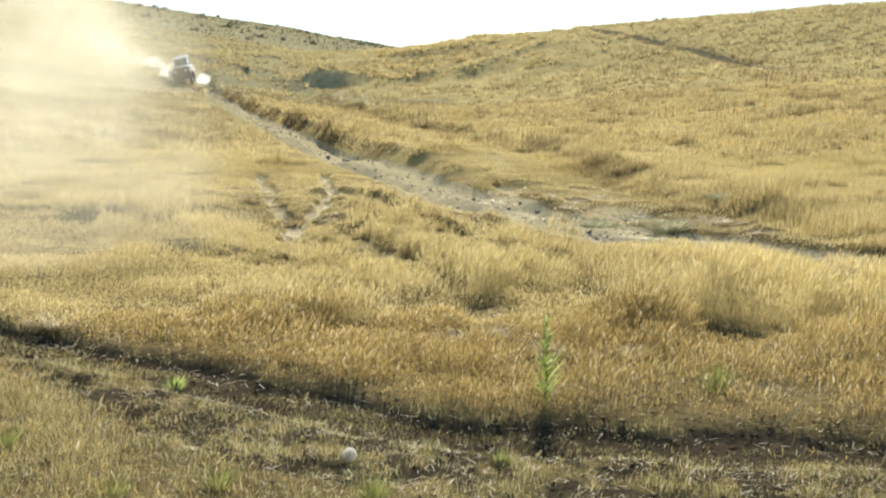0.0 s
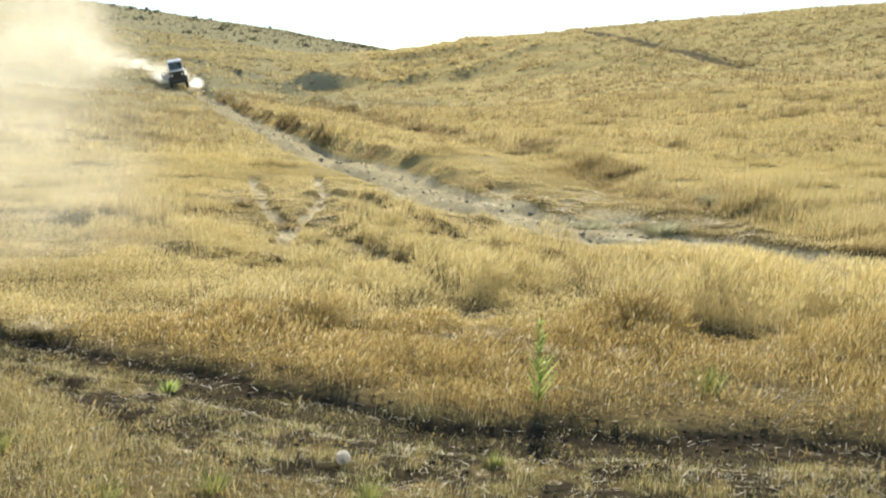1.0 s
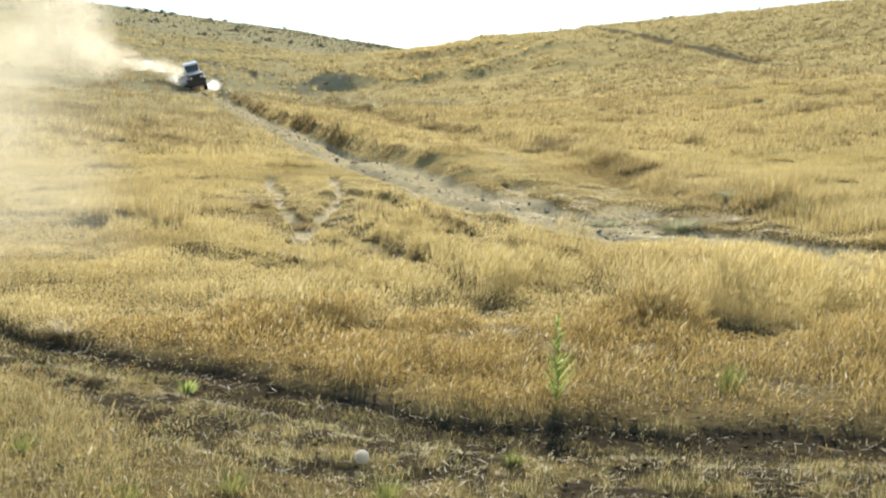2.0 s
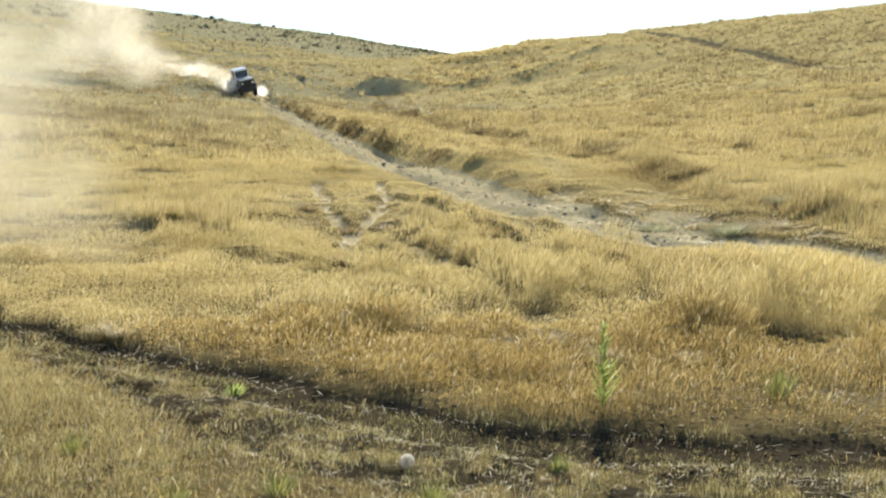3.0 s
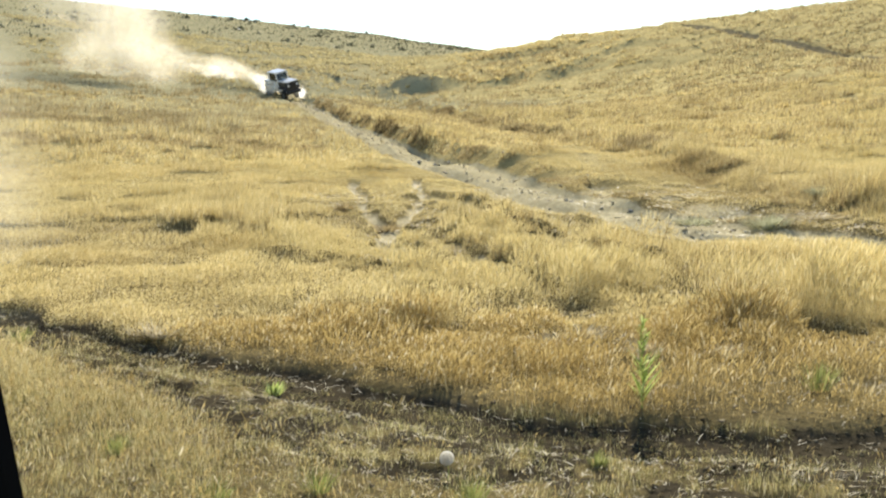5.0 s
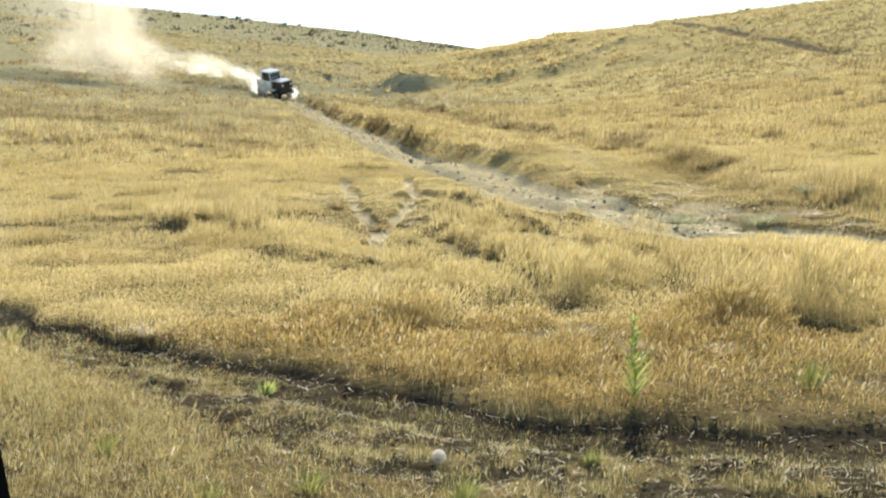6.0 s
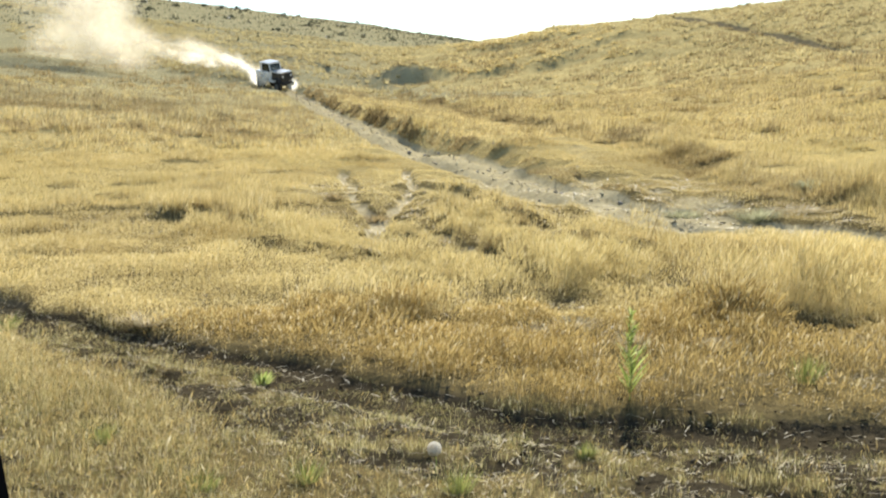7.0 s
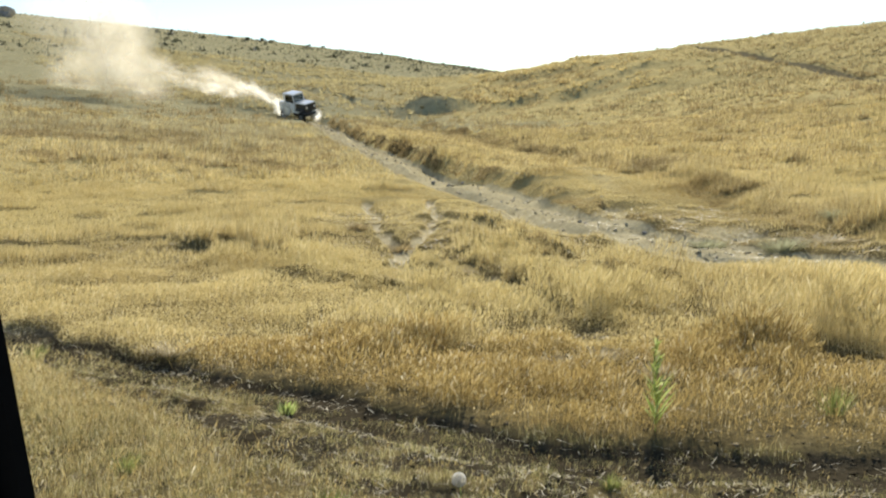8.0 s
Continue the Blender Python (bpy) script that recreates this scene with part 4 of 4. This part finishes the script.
for k in range(10):
    s = 1.5 - 0.08 * k
    SHED.append((dust_puff("dust_plume", (s * 1.3, s, s * 0.8), M_DUST if k < 5 else M_DENSE, 150 + k, "pale sunlit dust hanging over the trail"), 0.2 + 0.75 * k))

# ---- plants, stones and small things ----


def leaf_strip(verts, faces, root, tip, width, sag=0.0):
    root, tip = Vector(root), Vector(tip)
    d = tip - root
    s = d.cross(Vector((0.3, 0.2, 1))).normalized() * width
    mid = root + d * 0.5 + Vector((0, 0, sag))
    b0 = len(verts)
    verts += [root - s * 0.4, root + s * 0.4, mid - s, mid + s, tip]
    faces += [(b0, b0 + 1, b0 + 3, b0 + 2), (b0 + 2, b0 + 3, b0 + 4)]


def py_part(name, verts, faces, material, parent, label=""):
    me = bpy.data.meshes.new(name)
    me.from_pydata([tuple(v) for v in verts], [], faces)
    me.materials.append(material)
    ob = new(name, me)
    ob.parent = parent
    if label:
        ob["label"] = label
    return ob


def stem_part(parent, pts, radius, material, name="stem"):
    bm = bmesh.new()
    for a, c in zip(pts[:-1], pts[1:]):
        a, c = Vector(a), Vector(c)
        made = bmesh.ops.create_cone(bm, cap_ends=True, segments=6, radius1=radius, radius2=radius * 0.8, depth=(c - a).length)["verts"]
        q = (c - a).to_track_quat("Z", "Y").to_matrix()
        bmesh.ops.rotate(bm, cent=(0, 0, 0), matrix=q, verts=made)
        bmesh.ops.translate(bm, vec=(a + c) / 2, verts=made)
    return part(name, bm, material, parent)


def tall_weed(x, y, height, rs):
    ob = tagged(new("tall_weed"), "tall leafy green weed standing among dry grass", "weed", "green weeds by the track")
    ob.location = (x, y, place(x, y))
    pts = [(0, 0, -0.02), (0.01, 0.0, height * 0.4), (-0.012, 0.01, height * 0.75), (0.0, 0.0, height)]
    stem_part(ob, pts, 0.004, M_GREEN)
    for k in range(3):
        v, f = [], []
        for _ in range(34):
            t = (k + rs.random()) / 3
            a = rs.uniform(0, 6.28)
            ln = (0.05 + 0.07 * rs.random()) * (1.5 - 1.1 * t) * min(1.0, 0.25 + height * 1.6)
            r0 = Vector((0, 0, 0.03 + t * height))
            leaf_strip(v, f, r0, r0 + Vector((math.cos(a) * ln, math.sin(a) * ln, ln * (0.5 + rs.random()))), 0.0042 + 0.004 * rs.random(), 0.012)
        py_part("foliage", v, f, M_GREEN, ob)
    return ob


def grass_tuft(name, x, y, height, spread, count, material, label, category, rs, group, blade=0.0045):
    ob = tagged(new(name), label, category, group)
    ob.location = (x, y, place(x, y))
    for k in range(2):
        v, f = [], []
        for _ in range(count // 2):
            a, r = rs.uniform(0, 6.28), spread * rs.random() ** 0.7
            h = height * rs.uniform(0.5, 1.1)
            root = Vector((math.cos(a) * r * 0.4, math.sin(a) * r * 0.4, -0.02))
            leaf_strip(v, f, root, (math.cos(a) * r * 1.2, math.sin(a) * r * 1.2, h), blade * (1 + 0.7 * rs.random()), 0.1 * h)
        py_part("foliage", v, f, material, ob)
    return ob


def salsify(x, y, height, rs):
    ob = tagged(new("seed_clock"), "round fluffy white seed head on a thin green stalk", "seed head")
    ob.location = (x, y, place(x, y))
    stem_part(ob, [(0, 0, -0.02), (0.01, 0, height * 0.6), (0.0, 0, height)], 0.0025, M_GREEN)
    v, f = [], []
    c, R = Vector((0, 0, height + 0.012)), 0.036
    for k in range(240):
        zz = 1 - 2 * (k + 0.5) / 240
        a = k * 2.39996
        s = math.sqrt(1 - zz * zz)
        d = Vector((s * math.cos(a), s * math.sin(a), zz))
        leaf_strip(v, f, c + d * 0.004, c + d * R * 0.9, 0.0012)
        t1 = d.orthogonal().normalized()
        t2 = d.cross(t1)
        for q in range(5):
            b1 = q * 6.283 / 5 + rs.random()
            leaf_strip(v, f, c + d * R * 0.86, c + d * R * 1.02 + (t1 * math.cos(b1) + t2 * math.sin(b1)) * 0.009, 0.0016)
    py_part("seed_head", v, f, M_FLUFF, ob, "white fluffy seed ball")
    return ob


def stone_mesh(seed):
    rs = random.Random(seed)
    bm = bmesh.new()
    bmesh.ops.create_icosphere(bm, subdivisions=2, radius=1.0)
    off = Vector((rs.random() * 50, rs.random() * 50, 0))
    for v in bm.verts:
        v.co *= 0.75 + 0.6 * noise.noise(v.co * 1.3 + off)
        v.co.z *= 0.65
    me = bpy.data.meshes.new("stone")
    bm.to_mesh(me)
    bm.free()
    me.materials.append(M_STONE)
    return me


def build_small():
    rs = random.Random(4)
    tall_weed(1.29, 6.74, 0.5, rs)
    grass_tuft("leafy_weed", -1.1, 7.62, 0.1, 0.1, 46, M_GREEN, "low leafy yellow-green weed at the rut's edge", "weed", rs, "green weeds by the track", 0.006)
    salsify(0.07, 5.5, 0.13, rs)
    for x, y, h, s in ((0.17, 5.12, 0.13, 0.1), (-0.57, 5.3, 0.12, 0.1), (0.85, 5.66, 0.08, 0.06), (-1.05, 5.2, 0.1, 0.1), (-1.75, 6.0, 0.12, 0.1), (-3.6, 9.7, 0.15, 0.14), (2.5, 7.1, 0.2, 0.12)):
        grass_tuft("green_tuft", x, y, h, s * 1.3, 150, M_TUFT, "low tuft of green grass beside the track", "grass tuft", rs, "green weeds by the track", 0.0014)
    for x, y, h, s in ((5.5, 18.2, 0.45, 0.6), (4.6, 19.5, 0.35, 0.5), (7.6, 21.5, 0.4, 0.5)):
        x, y = upslope(x, y)
        grass_tuft("green_bush", x, y, h * 0.5, s * 0.8, 420, M_SCRUB, "grey-green scrub growing in the wash", "shrub", rs, "scrub in the wash", 0.0035)
    for x, y, h, s in ((-2.34, 9.5, 0.2, 0.3), (0.9, 8.6, 0.22, 0.25), (1.25, 9.0, 0.2, 0.25), (6.1, 19.6, 0.2, 0.7), (6.5, 18.9, 0.2, 0.6), (2.2, 8.2, 0.2, 0.2), (-0.66, 15.4, 0.16, 0.25), (-0.42, 14.8, 0.16, 0.25), (1.6, 8.3, 0.24, 0.2), (2.9, 9.6, 0.2, 0.3)):
        x, y = upslope(x, y)
        grass_tuft("straw_tuft", x, y, h * 0.5, s, 220, M_STRAW, "bleached flattened clump of straw", "straw clump", rs, "bleached straw clumps", 0.0025 + 0.0002 * y)
    for x, y, h in ((-0.73, 19.3, 0.26), (0.75, 22.2, 0.26), (-1.7, 22.2, 0.22)):
        x, y = upslope(x, y)
        grass_tuft("brown_bush", x, y, h * 0.65, 0.3, 170, M_BROWN, "dark brown dead weed clump in the dry grass", "dead weed", rs, "dead weed clumps", 0.005)
    # the dead stalk leaning in the verge
    ob = tagged(new("dead_stalk"), "bare bleached dead stalk leaning out of the grass", "stalk")
    ob.location = (2.84, 6.32, place(2.84, 6.32))
    stem_part(ob, [(-0.22, -0.06, 0.01), (-0.1, 0.0, 0.09), (0.02, 0.05, 0.19), (0.06, 0.06, 0.22)], 0.0032, M_STRAW)
    # curled pale leaves on the track
    for x, y in ((0.55, 5.22), (-1.03, 6.0)):
        ob = tagged(new("dry_leaf"), "small curled pale dry leaf lying on the track", "leaf", "dry leaves")
        ob.location = (x, y, place(x, y) + 0.03)
        v, f = [], []
        leaf_strip(v, f, (-0.02, 0, 0), (0.022, 0.01, 0.022), 0.012, 0.012)
        py_part("blade", v, f, M_STRAW, ob)
    meshes = [stone_mesh(k) for k in range(5)]
    k = 0
    while k < 55:
        y = 17 * (100 / 17) ** rs.random()
        xs = np.interp(y, [p[1] for p in TRAIL[3:12]], [p[0] for p in TRAIL[3:12]])
        x = float(xs) + rs.gauss(0.3, 0.75)
        ob = new("stone", meshes[k % 5])
        s = rs.uniform(0.02, 0.06) * (1 + y / 90)
        ob.location = (x, y, place(x, y) + 0.2 * s)
        ob.rotation_euler = (rs.uniform(-0.4, 0.4), rs.uniform(-0.4, 0.4), rs.uniform(0, 6.3))
        ob.scale = (s, s * rs.uniform(0.7, 1.2), s)
        tagged(ob, "rough grey stone half sunk in the dirt trail", "stone", "stones on the trail")
        k += 1
    ob = new("boulder", stone_mesh(40))
    p = ref_point(12, -34, 206)
    ob.location, ob.scale = (p.x, p.y, place(p.x, p.y) + 0.4), (2.0, 1.6, 2.6)
    tagged(ob, "dark rounded boulder on the ridge line", "boulder")


build_small()


def build_sagebrush():
    """Scattered dark shrubs on the far ridge and the hill."""
    n = 520
    x, y = scatter(n * 3, 130, 330)
    hz, right = ridges(x, y)
    keep = (rng.random(n * 3) < np.where(right > 5, 0.25, smooth(11, 18, hz) * 0.8)) & (fractal(x, y, 25) > 0.42)
    x, y = x[keep], y[keep]
    z, _, _ = land(x, y)
    per = 26
    m = len(x) * per
    size = np.repeat(0.25 + 0.45 * rng.random(len(x)) ** 2, per)
    c = np.repeat(np.stack([x, y, z], 1), per, 0)
    d = rng.normal(size=(m, 3))
    d[:, 2] = np.abs(d[:, 2])
    d /= np.linalg.norm(d, axis=1)[:, None]
    c = c + d * (size * (0.4 + 0.7 * rng.random(m)))[:, None] * np.array([1.2, 1.2, 1.0])
    t = rng.normal(size=(m, 3, 3)) * (size * 0.35)[:, None, None]
    v = (c[:, None, :] + t).reshape(-1, 3)
    ob = new("sagebrush", raw_mesh("sagebrush", v, 3, np.arange(m * 3), M_SAGE))
    tagged(ob, "scattered dark sagebrush on the far ridge", "sagebrush", kind="stuff")


build_sagebrush()


# ---- the door pillar of the parked vehicle, close by ----
def build_pillar():
    ob = tagged(new("door_pillar"), "black door pillar of the parked vehicle", "door pillar")

    def edge(z):
        return -0.2385 + (1.7185 - z) * 0.1405

    def strip(x0, x1, y0, y1, name, mat, label=""):
        bm = bmesh.new()
        rings = []
        for k in range(15):
            z = 0.02 + 1.95 * k / 14
            e = edge(z) - 0.01 * ((z - 1.65) / 0.4) ** 2
            ring = []
            for px, py in ((x0, y0), (x0 + 0.006, y0 - 0.004), (x1 - 0.006, y0 - 0.004), (x1, y0), (x1 - 0.03, y1), (x0, y1)):
                ring.append(bm.verts.new((e + px, 0.6 + py, z)))
            rings.append(ring)
        for a, c in zip(rings[:-1], rings[1:]):
            for q in range(6):
                bm.faces.new((a[q], a[(q + 1) % 6], c[(q + 1) % 6], c[q]))
        bm.faces.new(rings[0][::-1])
        bm.faces.new(rings[-1])
        bmesh.ops.recalc_face_normals(bm, faces=bm.faces)
        part(name, bm, mat, ob, label)

    strip(-0.16, 0.0, 0.0, 0.05, "pillar", M_TRIM)
    # paler strip imitates the highlight running inside the pillar's edge
    strip(-0.022, -0.018, -0.007, -0.0045, "seal_strip", M_SEAL, "rubber seal line, paler to imitate a highlight")


build_pillar()


def motions():
    # vehicle: seconds, place, turn of the nose from the line of sight
    path = [(0.0, -12.93, 99.75, 8), (1.0, -12.82, 99.34, 0), (2.5, -12.64, 99.02, -10), (3.5, -12.72, 98.75, -19), (5.0, -12.32, 98.38, -33), (6.5, -12.1, 97.14, -38), (7.5, -11.97, 96.82, -39), (8.0, -12.13, 97.14, -40)]
    rows = []
    for t, x, y, turn in path:
        z = float(np.mean(land(np.array([x - 0.7, x + 0.7, x, x]), np.array([y, y, y - 1.1, y + 1.1]))[0]))
        m = pose(x, y, z - 0.02, 0, 0, 7.4 - turn) @ pose(0, 0, 0, 8, -13 + 2 * math.sin(t * 2.1), 0)
        rows.append((t, m))
    walk(VEHICLE, rows)
    for w, sx, sy in WHEELS:
        walk(w, [(0.5 * k, pose(sx, sy, 0.41, 55 * k, 0, 0)) for k in range(17)])
    for ob, dx, dy, dz in SPRAY:
        walk(ob, [(t, pose(m.translation.x + dx, m.translation.y + dy, m.translation.z + dz, 0, 9 * t, 0)) for t, m in rows])
    spots = [(t, m.translation.copy()) for t, m in rows]

    def vehicle_at(t):
        return Vector([float(np.interp(t, [q[0] for q in spots], [q[1][k] for q in spots])) for k in range(3)])

    for ob, born in SHED:
        keys = []
        for t in sorted({0.0, 8.0, born, *(0.5 * k for k in range(17))}):
            gone = max(0.0, t - born)
            p = vehicle_at(min(t, born)) + Vector((-0.7, 2.0, 0.0)) + Vector((-1.5, 1.2, 0.0)) * (gone ** 0.85)
            p.z = place(p.x, p.y) + 0.55 + 0.22 * gone
            keys.append((t, pose(*p, 0, 6 * t, 0)))
        walk(ob, keys)
    for ob, p, drift, turn in PUFFS:
        walk(ob, [(t, pose(*(p + drift * t), 0, turn * t, 0)) for t in (0.0, 4.0, 8.0)])


motions()
